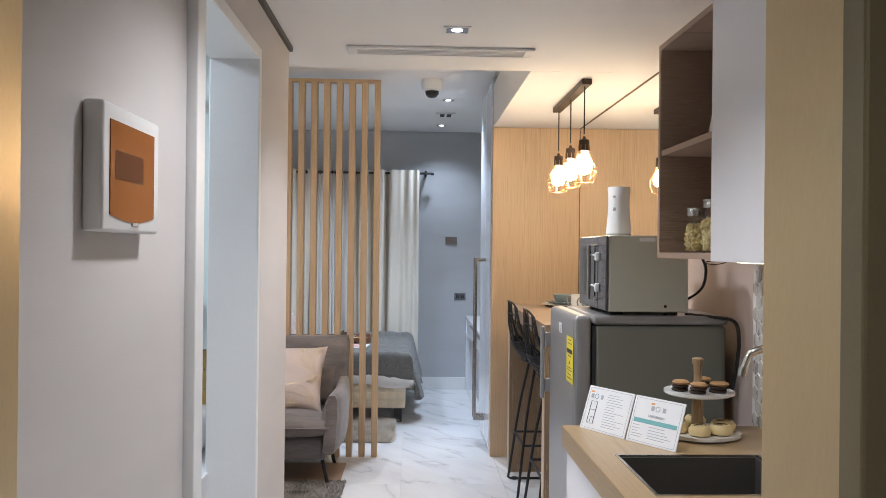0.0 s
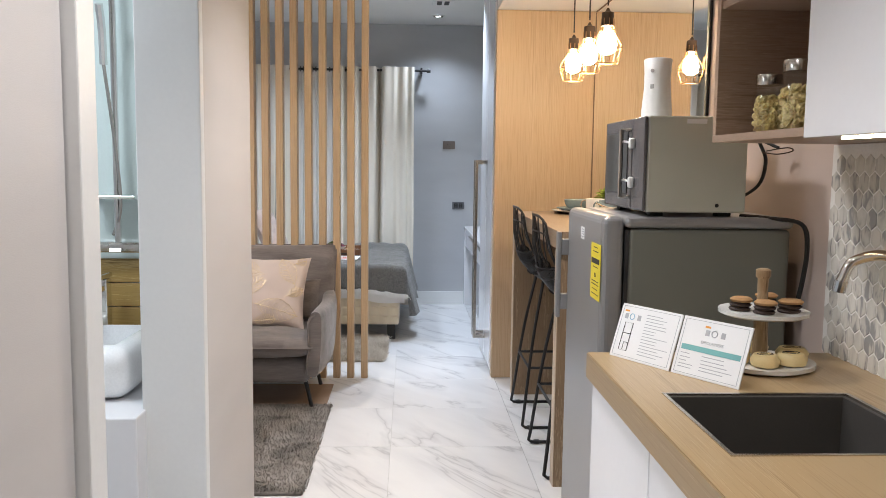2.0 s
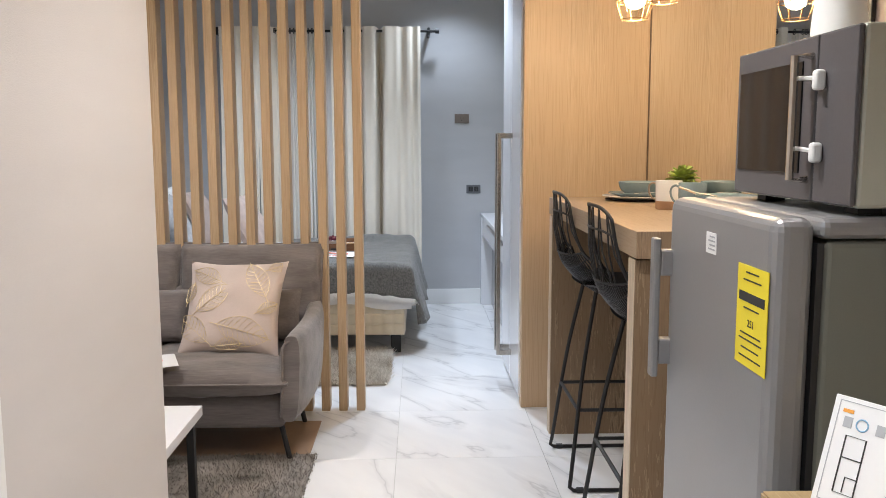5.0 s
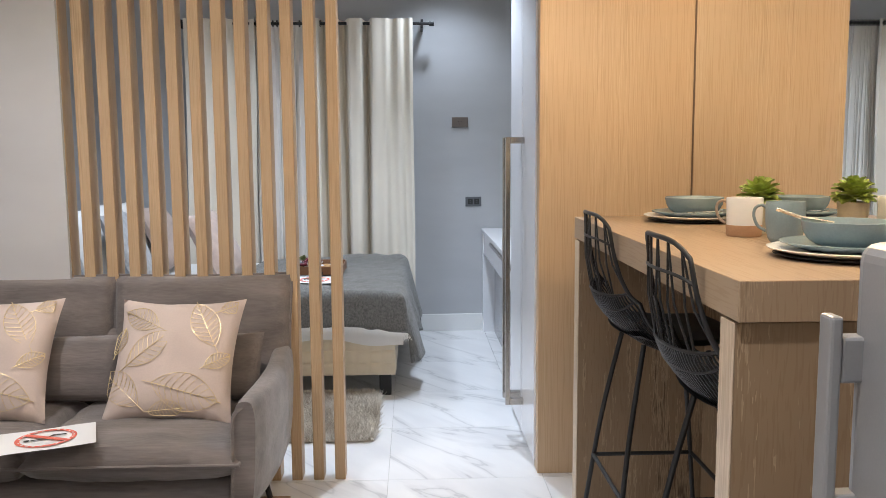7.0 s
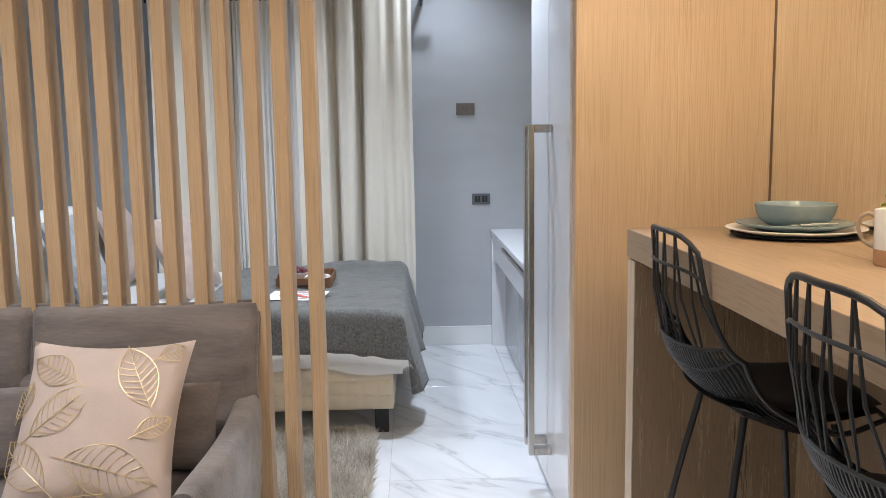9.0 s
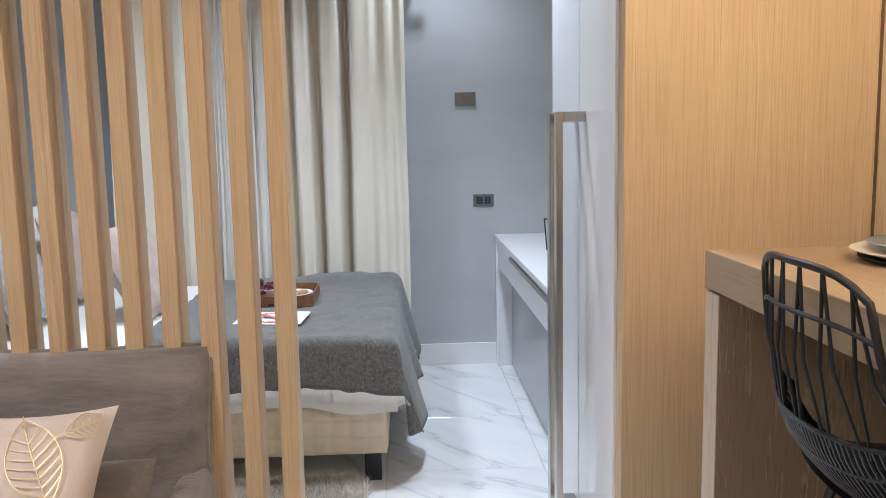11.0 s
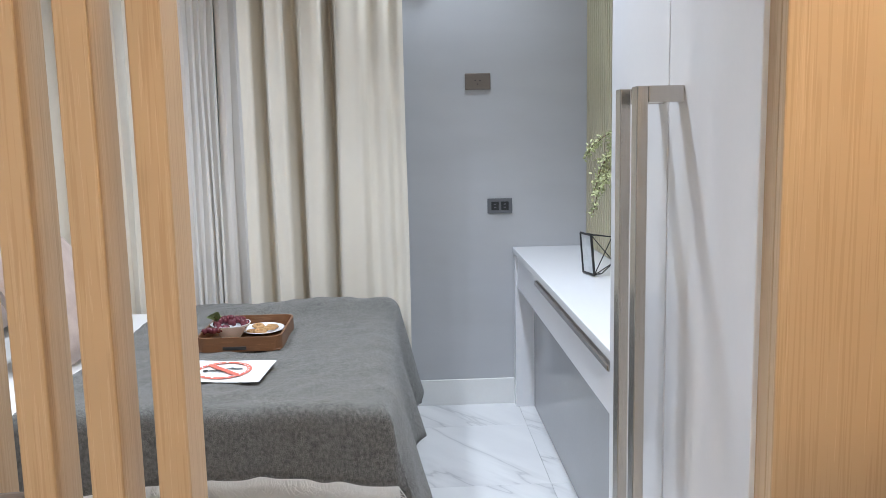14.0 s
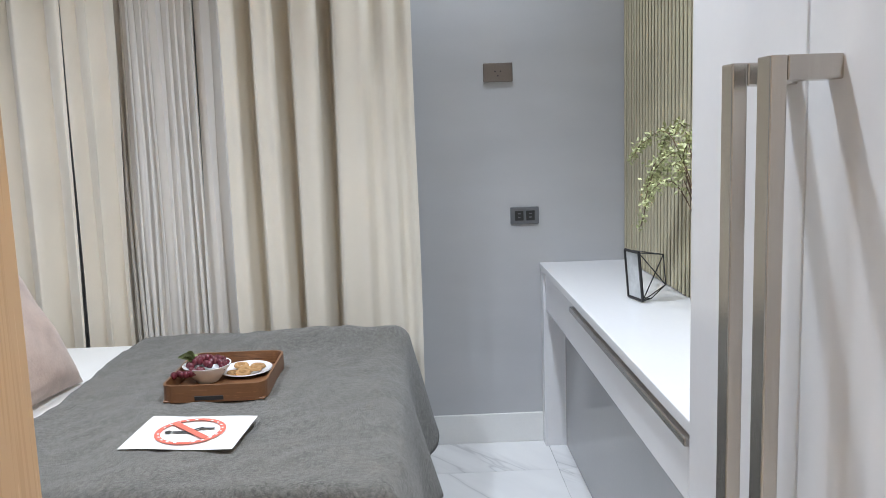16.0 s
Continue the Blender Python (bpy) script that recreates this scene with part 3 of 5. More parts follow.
    b = sheet(18, 28, f)
    bmesh.ops.remove_doubles(b, verts=b.verts, dist=0.0005)
    bmesh.ops.holes_fill(b, edges=[e for e in b.edges if e.is_boundary])
    return b


arm = part("arm", turned(sofa_arm(1), pose(-0.535, 0, 0)), sofa_cloth, sofa, smooth=True)
part("piping", tube(curve([(-0.575, 4.712, 0.22), (-0.566, 4.705, 0.38), (-0.562, 4.71, 0.51), (-0.53, 4.715, 0.545)], 6), 0.007, 6), sofa_cloth, arm)
part("arm", turned(sofa_arm(-1), pose(-1.985, 0, 0)), sofa_cloth, sofa, smooth=True)
for x in (-0.60, -1.92):
    for y, dy in ((4.80, -0.01), (5.26, 0.0)):
        part("leg", tube([(x, y + 0.02, 0.17), (x + (0.045 if x > -1 else -0.045), y + dy, 0.0)], 0.012, 8), black_metal, sofa)
settle(mark, *SOFA)

# ---- bed ----
mark = here()
bed = thing("bed", (-1.1, 7.25, 0), "low bed with a cream quilted base", "bed")
part("base", box((-2.1, 6.60, 0.13), (-0.09, 7.93, 0.42), 0.03, 3), cream_cloth, bed, smooth=True)
part("mattress", box((-2.1, 6.59, 0.40), (-0.08, 7.94, 0.59), 0.05, 4), white_cloth, bed, smooth=True)
for x in (-0.15, -2.0):
    for y in (6.66, 7.85):
        part("leg", box((x - 0.035, y - 0.035, 0), (x + 0.035, y + 0.035, 0.135), 0.004), black_matt, bed)
settle(mark, *BED)

# ---- ceiling fittings ----
lens_glow = mat("lamp_lens", (1, 1, 1), 0.3, 0, 0.5, Emission_Color=(1, 0.97, 0.92, 1), Emission_Strength=6.0)
light_inner = mottled("lamp_reflector", (0.35, 0.34, 0.33), 0.25, metal=0.8)
# the fourth fitting is added too, round a fill lamp out of view
for x, y, z, watts, colour in DOWNLIGHTS_AND_FILL[:4]:
    fit = thing("ceiling_light", (x, y, z), "small square recessed ceiling downlight, lit", "ceiling light", "ceiling downlights")
    b = bmesh.new()
    s = 0.055
    for lo, hi in (((-s, -s), (s, -s + 0.012)), ((-s, s - 0.012), (s, s)), ((-s, -s + 0.0125), (-s + 0.012, s - 0.0125)), ((s - 0.012, -s + 0.0125), (s, s - 0.0125))):
        box((x + lo[0], y + lo[1], z - 0.006), (x + hi[0], y + hi[1], z - 0.0005), 0.001, 1, b)
    part("frame", b, white_satin, fit)
    part("reflector", box((x - s + 0.013, y - s + 0.013, z - 0.003), (x + s - 0.013, y + s - 0.013, z - 0.0005)), light_inner, fit)
    part("lamp", turned(lathe([(0, -0.006), (0.02, -0.0055), (0.024, -0.003)], 20), pose(x, y, z)), lens_glow, fit, "glowing lamp lens")

grille_dark = mottled("grille_dark", (0.03, 0.03, 0.03), 0.7)
grille_grey = mottled("grille_grey", (0.42, 0.41, 0.40), 0.6)
vent = thing("air_diffuser", (0.1, 3.36, LOW), "long white linear air-conditioning slot in the ceiling", "air vent")
for lo, hi in (((-0.298, 3.275), (0.505, 3.295)), ((-0.298, 3.395), (0.505, 3.415)), ((-0.298, 3.2955), (-0.258, 3.3945)), ((0.465, 3.2955), (0.505, 3.3945))):
    part("frame", box((lo[0], lo[1], LOW - 0.012), (hi[0], hi[1], LOW - 0.0005), 0.003), white_satin, vent)
part("backing", box((-0.257, 3.296, LOW - 0.004), (0.464, 3.394, LOW - 0.0005)), grille_grey, vent)
for i in range(4):
    y = 3.305 + i * 0.022
    part("slat", box((-0.257, y, LOW - 0.011), (0.464, y + 0.006, LOW - 0.0045)), white_satin, vent)
vent = thing("ceiling_vent", (0.29, 7.21, HIGH), "small square ceiling vent with two dark slots", "air vent")
part("plate", box((0.193, 7.12, HIGH - 0.012), (0.365, 7.30, HIGH - 0.0005), 0.003), white_satin, vent)
for x in (0.23, 0.29):
    part("slot", box((x, 7.135, HIGH - 0.014), (x + 0.04, 7.285, HIGH - 0.0122)), grille_dark, vent)
dome = thing("dome_camera", (0.122, 5.72, HIGH), "white ceiling dome camera with a black bubble", "security camera")
part("housing", turned(lathe([(0, -0.001), (0.075, -0.001), (0.078, -0.03), (0.07, -0.075), (0.052, -0.082), (0, -0.082)], 28), pose(0.122, 5.72, HIGH)), white_satin, dome, smooth=True)
part("bubble", turned(lathe([(0.05, -0.083), (0.047, -0.105), (0.03, -0.125), (0, -0.132)], 24), pose(0.122, 5.72, HIGH)), mat("black_bubble", (0.01, 0.01, 0.01), 0.05), dome, smooth=True)

# ---- pendants ----
pend = thing("pendant_light", (0.852, 4.28, LOW), "three caged filament bulbs on cords from one dark bar, lit", "pendant light")
bronze = mottled("dark_bronze", (0.07, 0.045, 0.03), 0.4, metal=0.4)
copper_wire = mottled("copper_wire", (0.45, 0.26, 0.12), 0.3, metal=0.9)
bulb_glow = mat("bulb_glow", (1, 0.8, 0.5), 0.3, 0, 0.5, Emission_Color=(1.0, 0.72, 0.42, 1), Emission_Strength=112.0)
part("ceiling_bar", box((0.827, 3.86, LOW - 0.03), (0.877, 4.72, LOW - 0.0005), 0.004), bronze, pend)
for y in (3.92, 4.28, 4.65):
    part("cord", tube([(0.852, y, 2.03), (0.852, y, LOW - 0.03)], 0.0035, 6), black_matt, pend)
    part("socket", turned(lathe([(0.004, 0.075), (0.012, 0.06), (0.026, 0.055), (0.028, 0), (0, 0)], 20), pose(0.852, y, 1.945)), bronze, pend, smooth=True)
    part("bulb", turned(lathe([(0.013, 0.0), (0.016, -0.015), (0.035, -0.045), (0.042, -0.075), (0.035, -0.105), (0.015, -0.118), (0, -0.12)], 24), pose(0.852, y, 1.944)), bulb_glow, pend, "glowing round filament bulb", smooth=True)
    for k in range(8):
        a = 2 * math.pi * k / 8
        prof = [(0.028, 1.975), (0.03, 1.925), (0.066, 1.865), (0.066, 1.835), (0.048, 1.788)]
        part("cage_wire", tube([(0.852 + r * math.cos(a), y + r * math.sin(a), z) for r, z in prof], 0.0018, 5), copper_wire, pend, "copper cage wire")
    for r, z in ((0.03, 1.928), (0.066, 1.85), (0.048, 1.788)):
        part("cage_ring", tube([(0.852 + r * math.cos(a * math.pi / 12), y + r * math.sin(a * math.pi / 12), z) for a in range(24)], 0.0018, 5, None, True), copper_wire, pend, "copper cage ring")

# ---- corridor: breaker box ----
mark = here()
brk = thing("breaker_panel", (-0.56, 1.45, 1.56), "white wall breaker box with an amber see-through door", "breaker panel")
part("cover", box((-0.5595, 1.31, 1.45), (-0.525, 1.60, 1.692), 0.007, 3), white_satin, brk, smooth=True)
amber = mat("amber_plastic", (0.30, 0.095, 0.02), 0.04, 0, 0.25)
b = bmesh.new()
pts = [(1.338, 1.66)] + [(1.338 + 0.225 * k / 12, 1.482 - 0.012 * math.sin(math.pi * k / 12)) for k in range(13)] + [(1.563, 1.66)]
front = [b.verts.new((-0.523, y, z)) for y, z in pts]
back = [b.verts.new((-0.5255, y, z)) for y, z in pts]
b.faces.new(front)
for k in range(len(pts)):
    b.faces.new((front[k], front[(k + 1) % len(pts)], back[(k + 1) % len(pts)], back[k]))
part("door", b, amber, brk, "amber translucent door")
part("breaker_switch", box((-0.5229, 1.36, 1.55), (-0.5224, 1.50, 1.605)), mat("amber_dark", (0.13, 0.04, 0.01), 0.6, 0, 0.1), brk)
part("latch", box((-0.526, 1.445, 1.462), (-0.522, 1.475, 1.470), 0.002), grille_grey, brk)
settle(mark, *BREAKER)

# ---- bathroom ----
mark = here()
bath_tile = mottled("pale_green_tile", (0.66, 0.75, 0.73), 0.15, 2, 0.05)
lamp("AREA", "bathroom_lamp", (-1.35, 2.3, 2.27), (-1.35, 2.3, 0), 17, (0.93, 0.98, 1.0), 0.5)
structure("wall_shower", box((-2.24, 3.155, 0), (-0.692, 3.169, LOW - 0.002)), bath_tile, "pale green glossy bathroom wall tiles", "wall")
van = thing("vanity_unit", (-1.1, 2.85, 0), "white floating bathroom vanity shelf", "vanity")
part("top", box((-1.9, 2.50, 0.43), (-0.694, 3.154, 0.69), 0.004), white_gloss, van)
part("cabinet", box((-1.88, 2.53, 0.06), (-0.696, 3.15, 0.429), 0.004), walnut, van, "brown cabinet below")
basin = thing("wash_basin", (-1.0, 2.8, 0.69), "white rounded vessel wash basin", "basin")
b = box((-1.26, 2.62, 0.691), (-0.76, 2.98, 0.838), 0.05, 5)
for f in [f for f in b.faces if f.normal.z > 0.99]:
    r = bmesh.ops.inset_individual(b, faces=[f], thickness=0.012)
    bmesh.ops.translate(b, verts=f.verts, vec=(0, 0, -0.07))
part("bowl", b, mottled("white_ceramic", (0.82, 0.82, 0.82), 0.1), basin, smooth=True)
part("badge", box((-1.0, 2.6185, 0.79), (-0.96, 2.6195, 0.797)), grille_grey, basin)
tap = thing("basin_tap", (-1.0, 3.04, 0.69), "square chrome basin tap", "tap")
part("body", box((-1.02, 3.03, 0.691), (-0.975, 3.07, 0.965), 0.005), chrome, tap)
part("spout", box((-1.015, 2.87, 0.925), (-0.98, 3.031, 0.945), 0.004), chrome, tap)
part("lever", box((-1.02, 2.98, 0.967), (-0.975, 3.08, 0.983), 0.004), chrome, tap)
planks = thing("plank_backsplash", (-1.3, 3.15, 0.67), "honey-coloured wooden plank splashback above the vanity", "backsplash")
for i in range(4):
    z = 0.692 + i * 0.082
    part("plank", box((-2.2, 3.14, z), (-0.70, 3.154, z + 0.079), 0.002), plank_wood, planks)
rail = thing("shower_rail", (-1.03, 3.12, 1.1), "chrome shower column with hand shower and soap shelf", "shower")
part("pole", tube([(-0.965, 3.11, 1.06), (-0.965, 3.11, 2.02)], 0.011, 10), chrome, rail)
part("top_bracket", box((-1.03, 3.09, 2.0), (-0.87, 3.154, 2.03), 0.005), chrome, rail)
part("soap_shelf", box((-1.05, 3.06, 1.22), (-0.89, 3.154, 1.232), 0.003), chrome, rail)
part("valve", tube([(-1.05, 3.11, 1.06), (-0.88, 3.11, 1.06)], 0.018, 10), chrome, rail)
part("hand_shower", tube(curve([(-0.985, 3.08, 1.65), (-0.98, 3.06, 1.76), (-0.975, 3.03, 1.83)], 4), 0.013, 8), chrome, rail)
part("hose", tube(curve([(-0.985, 3.08, 1.65), (-0.96, 3.09, 1.4), (-0.95, 3.10, 1.2), (-0.98, 3.11, 1.1)], 6), 0.006, 6), steel, rail)
settle(mark, *BATH)

# ---- kitchen things ----
mark = here()
sink = thing("kitchen_sink", (0.84, 2.1, 0.66), "square black composite undermount sink with a thin steel rim", "sink")
black_sink = mottled("black_composite", (0.065, 0.060, 0.055), 0.35)
for lo, hi in (((SX0, SY0, 0.66), (SX1, SY1, 0.668)), ((SX0, SY0, 0.6685), (SX0 + 0.012, SY1, 0.806)), ((SX1 - 0.012, SY0, 0.6685), (SX1, SY1, 0.806)), ((SX0 + 0.0125, SY0, 0.6685), (SX1 - 0.0125, SY0 + 0.012, 0.806)), ((SX0 + 0.0125, SY1 - 0.012, 0.6685), (SX1 - 0.0125, SY1, 0.806))):
    part("bowl_floor" if hi[2] < 0.67 else "bowl_wall", box(lo, hi), black_sink, sink)
b = bmesh.new()
for lo, hi in (((SX0 - 0.004, SY0 - 0.004), (SX1 + 0.004, SY0 + 0.004)), ((SX0 - 0.004, SY1 - 0.004), (SX1 + 0.004, SY1 + 0.004)), ((SX0 - 0.004, SY0 + 0.0045), (SX0 + 0.004, SY1 - 0.0045)), ((SX1 - 0.004, SY0 + 0.0045), (SX1 + 0.004, SY1 - 0.0045))):
    box((*lo, 0.8065), (*hi, 0.8125), 0, 2, b)
part("rim", b, steel, sink, "thin bright steel rim")
part("overflow", box((SX1 - 0.0145, 1.96, 0.76), (SX1 - 0.0125, 2.01, 0.785), 0.001), steel, sink)
tap = thing("kitchen_tap", (1.068, 2.05, 0.81), "chrome gooseneck kitchen tap", "tap")
part("base", turned(lathe([(0.03, 0), (0.03, 0.006), (0.018, 0.03), (0.015, 0.05), (0, 0.05)], 24), pose(1.068, 2.05, 0.811)), chrome, tap, smooth=True)
part("spout", tube(curve([(1.068, 2.05, 0.85), (1.068, 2.05, 0.95), (1.068, 2.05, 1.06), (1.056, 2.06, 1.125), (1.01, 2.08, 1.155), (0.955, 2.10, 1.14), (0.934, 2.108, 1.095)], 8), 0.0115, 12), chrome, tap, smooth=True)
part("nozzle", tube([(0.9345, 2.108, 1.097), (0.931, 2.11, 1.073)], 0.014, 14), chrome, tap)
part("valve", tube([(1.068, 2.05, 0.895), (1.023, 2.03, 0.895)], 0.014, 12), chrome, tap)
part("lever", tube([(1.023, 2.03, 0.895), (1.013, 2.026, 0.97)], 0.007, 8), chrome, tap)

white_paper = mottled("white_card", (0.80, 0.80, 0.80), 0.5, 3, 0.02)
acrylic = mat("clear_acrylic", (0.93, 0.96, 0.98), 0.05, 0, 0.5, Transmission_Weight=0.85, IOR=1.3)
ink_grey, ink_teal, ink_orange, ink_red, ink_black, ink_blue = [mat(n, c, 0.6) for n, c in (("ink_grey", (0.42, 0.43, 0.45)), ("ink_teal", (0.18, 0.42, 0.42)), ("ink_orange", (0.8, 0.35, 0.05)), ("ink_red", (0.72, 0.16, 0.11)), ("ink_black", (0.03, 0.03, 0.03)), ("ink_blue", (0.25, 0.45, 0.62)))]


def flat(x0, x1, z0, z1, depth=0.0008, y=-0.003):
    return box((x0, y - depth, z0), (x1, y, z1))


def written(words, size, m, material, parent):
    """Words as a thin mesh, centred, upright in the xz plane of m."""
    c = bpy.data.curves.new("words", "FONT")
    c.body, c.size, c.align_x, c.align_y, c.extrude = words, size, "CENTER", "CENTER", 0.0003
    ob = new("lettering", c)
    me = bpy.data.meshes.new_from_object(ob)
    bpy.data.objects.remove(ob)
    me.transform(m @ pose(0, 0, 0, 90, 0, 0))
    me.materials.clear()
    me.materials.append(material)
    ob = new("lettering", me)
    ob.parent = parent
    ob.matrix_parent_inverse = parent.matrix_basis.inverted()
    return ob


def counter_sign(a, b, second):
    """A leaning acrylic-fronted notice between two points of its foot."""
    mid = ((a[0] + b[0]) / 2, (a[1] + b[1]) / 2, 0.8105)
    w, h = math.dist(a, b) - 0.003, 0.152
    m = pose(*mid, 0, 0, math.degrees(math.atan2(b[1] - a[1], b[0] - a[0]))) @ pose(0, 0, 0, -20, 0, 0)
    sign = thing("counter_sign", mid, "white printed notice in a clear acrylic stand on the worktop", "sign", "counter notices")

    def add(name, bm, material, label=""):
        return part(name, turned(bm, m), material, sign, label)
    add("card", box((-w / 2, 0, 0), (w / 2, 0.004, h), 0.001, 1), white_paper)
    for lo, hi in (((-w / 2 + 0.008, 0.006), (w / 2 - 0.008, 0.0072)), ((-w / 2 + 0.008, h - 0.0072), (w / 2 - 0.008, h - 0.006)), ((-w / 2 + 0.008, 0.0073), (-w / 2 + 0.0092, h - 0.0073)), ((w / 2 - 0.0092, 0.0073), (w / 2 - 0.008, h - 0.0073))):
        add("border", flat(lo[0], hi[0], lo[1], hi[1], 0.0006, 0), ink_grey)
    cx = 0.0 if second else -0.06
    add("logo_dash", flat(cx - 0.03, cx - 0.015, h - 0.022, h - 0.017, 0.0006, 0), ink_orange)
    ring = tube([(cx + 0.008 * math.cos(k * math.pi / 10), -0.0005, h - 0.034 + 0.008 * math.sin(k * math.pi / 10)) for k in range(20)], 0.0011, 5, None, True)
    add("logo_ring", ring, ink_blue if not second else ink_grey)
    add("logo_bar", flat(cx - 0.026, cx - 0.014, h - 0.042, h - 0.027, 0.0006, 0), ink_grey)
    add("logo_bar", flat(cx + 0.019, cx + 0.031, h - 0.042, h - 0.027, 0.0006, 0), ink_grey)
    rng = random.Random(3 + second)
    if second:
        written("DISCLAIMERS", 0.011, m @ pose(0, -0.0006, 0.092), ink_grey, sign)
        add("band", flat(-w / 2 + 0.014, w / 2 - 0.014, 0.066, 0.080, 0.0006, 0), ink_teal)
        rows = [0.056, 0.046, 0.037, 0.028, 0.02]
        for z in rows:
            add("text_bar", flat(-w / 2 + 0.016, -w / 2 + 0.016 + rng.uniform(0.02, 0.045), z, z + 0.002, 0.0006, 0), ink_grey)
            add("text_bar", flat(-0.02, -0.02 + rng.uniform(0.06, 0.1), z, z + 0.002, 0.0006, 0), ink_grey)
    else:
        for z in [h - 0.022 - 0.0085 * k for k in range(14)]:
            add("text_bar", flat(-0.01, -0.01 + rng.uniform(0.04, 0.095), z, z + 0.0018, 0.0006, 0), ink_grey)
        add("plan_outline", tube([(-0.078, -0.0005, 0.022), (-0.05, -0.0005, 0.022), (-0.05, -0.0005, 0.1), (-0.078, -0.0005, 0.1)], 0.0011, 5, None, True), ink_black)
        add("plan_wall", tube([(-0.078, -0.0005, 0.07), (-0.05, -0.0005, 0.07)], 0.0009, 5), ink_black)
        add("plan_wall", tube([(-0.066, -0.0005, 0.024), (-0.066, -0.0005, 0.045), (-0.05, -0.0005, 0.045)], 0.0009, 5), ink_black)


counter_sign((0.570, 2.62), (0.680, 2.438), 0)
counter_sign((0.682, 2.436), (0.793, 2.268), 1)

stand = thing("cake_stand", (0.945, 2.50, 0.81), "two-tier white marble cake stand with a wooden post", "cake stand")
plate_marble = mottled("white_marble", (0.76, 0.75, 0.72), 0.25, 12, 0.1)
post_wood = wood("pale_post", (0.22, 0.14, 0.07), (0.36, 0.25, 0.14), (0.46, 0.33, 0.2), (1, 1, 0.1))
SC = (0.945, 2.50)
part("lower_plate", turned(lathe([(0, 0), (0.115, 0), (0.128, 0.006), (0.128, 0.016), (0, 0.016)], 40), pose(*SC, 0.811)), plate_marble, stand)
part("upper_plate", turned(lathe([(0, 0), (0.10, 0), (0.11, 0.005), (0.11, 0.014), (0, 0.014)], 40), pose(*SC, 0.948)), plate_marble, stand)
part("post", turned(lathe([(0.02, 0.827), (0.018, 0.947)], 18), pose(*SC, 0)), post_wood, stand, smooth=True)
part("knob", turned(lathe([(0.017, 0.963), (0.013, 1.0), (0.014, 1.045), (0.019, 1.052), (0.019, 1.068), (0.012, 1.072), (0, 1.072)], 20), pose(*SC, 0)), post_wood, stand, smooth=True)
cream_icing = mottled("cream_icing", (0.80, 0.64, 0.33), 0.45, 8, 0.08)
biscuit = mottled("biscuit", (0.42, 0.24, 0.10), 0.8, 20, 0.25)
choco = mottled("chocolate", (0.035, 0.018, 0.012), 0.6, 20, 0.3)


def doughnut(x, y, z, r, h, material, label, name="doughnut"):
    b = lathe([(r * 0.18, h * 0.75), (r * 0.4, h), (r * 0.75, h * 0.96), (r, h * 0.55), (r * 0.9, h * 0.1), (r * 0.6, 0), (r * 0.2, h * 0.05), (r * 0.18, h * 0.75)], 24)
    d = thing(name, (x, y, z), label, name, "treats on the stand")
    part("ring", turned(b, pose(x, y, z)), material, d, smooth=True)
    return d


for a in (200, 255, 310, 0, 75, 135):
    x, y = SC[0] + 0.082 * math.cos(radians(a)), SC[1] + 0.082 * math.sin(radians(a))
    d = doughnut(x, y, 0.8275, 0.037, 0.034, cream_icing, "cream iced doughnut with dark icing lines")
    part("icing_line", turned(tube([(0.02 * math.cos(k * 0.45), 0.02 * math.sin(k * 0.45) * 0.6, 0.0335) for k in range(14)], 0.0014, 5), pose(x, y, 0.8275)), choco, d)
for a in (190, 250, 320, 60):
    x, y = SC[0] + 0.066 * math.cos(radians(a)), SC[1] + 0.066 * math.sin(radians(a))
    for k, (r, h, mt, what) in enumerate(((0.028, 0.011, choco, "dark chocolate biscuit"), (0.028, 0.011, choco, "dark chocolate biscuit"), (0.029, 0.013, biscuit, "golden ring biscuit"))):
        doughnut(x + 0.002 * k, y, 0.9625 + 0.0112 * k, r, h, mt, what + " stacked on the upper plate", "biscuit")

# jars and pot in the open shelf
cereal = mottled("pasta_flakes", (0.95, 0.70, 0.33), 0.7, 60, 0.3)
for x, y, r, h, gname in ((0.935, 2.50, 0.039, 0.122, "glass jar of pasta shells with a steel lid"), (0.945, 2.36, 0.047, 0.142, "glass jar of cereal flakes with a steel lid")):
    jar = thing("storage_jar", (x, y, 1.4255), gname, "jar", "jars on the shelf")
    part("glass", turned(lathe([(0, 0.001), (r * 0.95, 0.001), (r, 0.01), (r, h * 0.78), (r * 0.8, h)], 28), pose(x, y, 1.425)), jar_glass, jar, smooth=True)
    b = bmesh.new()
    rng = random.Random(int(x * 1000))
    for k in range(260):
        a, q, z = rng.uniform(0, 6.283), (r - 0.009) * math.sqrt(rng.random()), rng.uniform(0.014, h * 0.74)
        f = lathe([(0, 0.0016), (0.008, 0.003), (0.011, 0), (0, -0.001)], 7)
        join(b, turned(f, pose(x + q * math.cos(a), y + q * math.sin(a), 1.425 + z, rng.uniform(0, 180), rng.uniform(0, 180), 0)))
    tagged(part("flakes", b, cereal, jar, "yellow flakes"), kind="stuff")
    part("lid", turned(lathe([(0, h + 0.028), (r * 0.82, h + 0.028), (r * 0.86, h + 0.024), (r * 0.86, h + 0.001), (0, h + 0.001)], 28), pose(x, y, 1.425)), steel, jar, "brushed steel lid", smooth=True)
pot = thing("coffee_pot", (0.97, 2.36, 1.7855), "white pot with a black lid on the shelf", "pot")
part("body", turned(lathe([(0, 0.0005), (0.045, 0.0005), (0.048, 0.02), (0.036, 0.09), (0.03, 0.10), (0, 0.10)], 28), pose(0.97, 2.36, 1.7855)), white_gloss, pot, smooth=True)
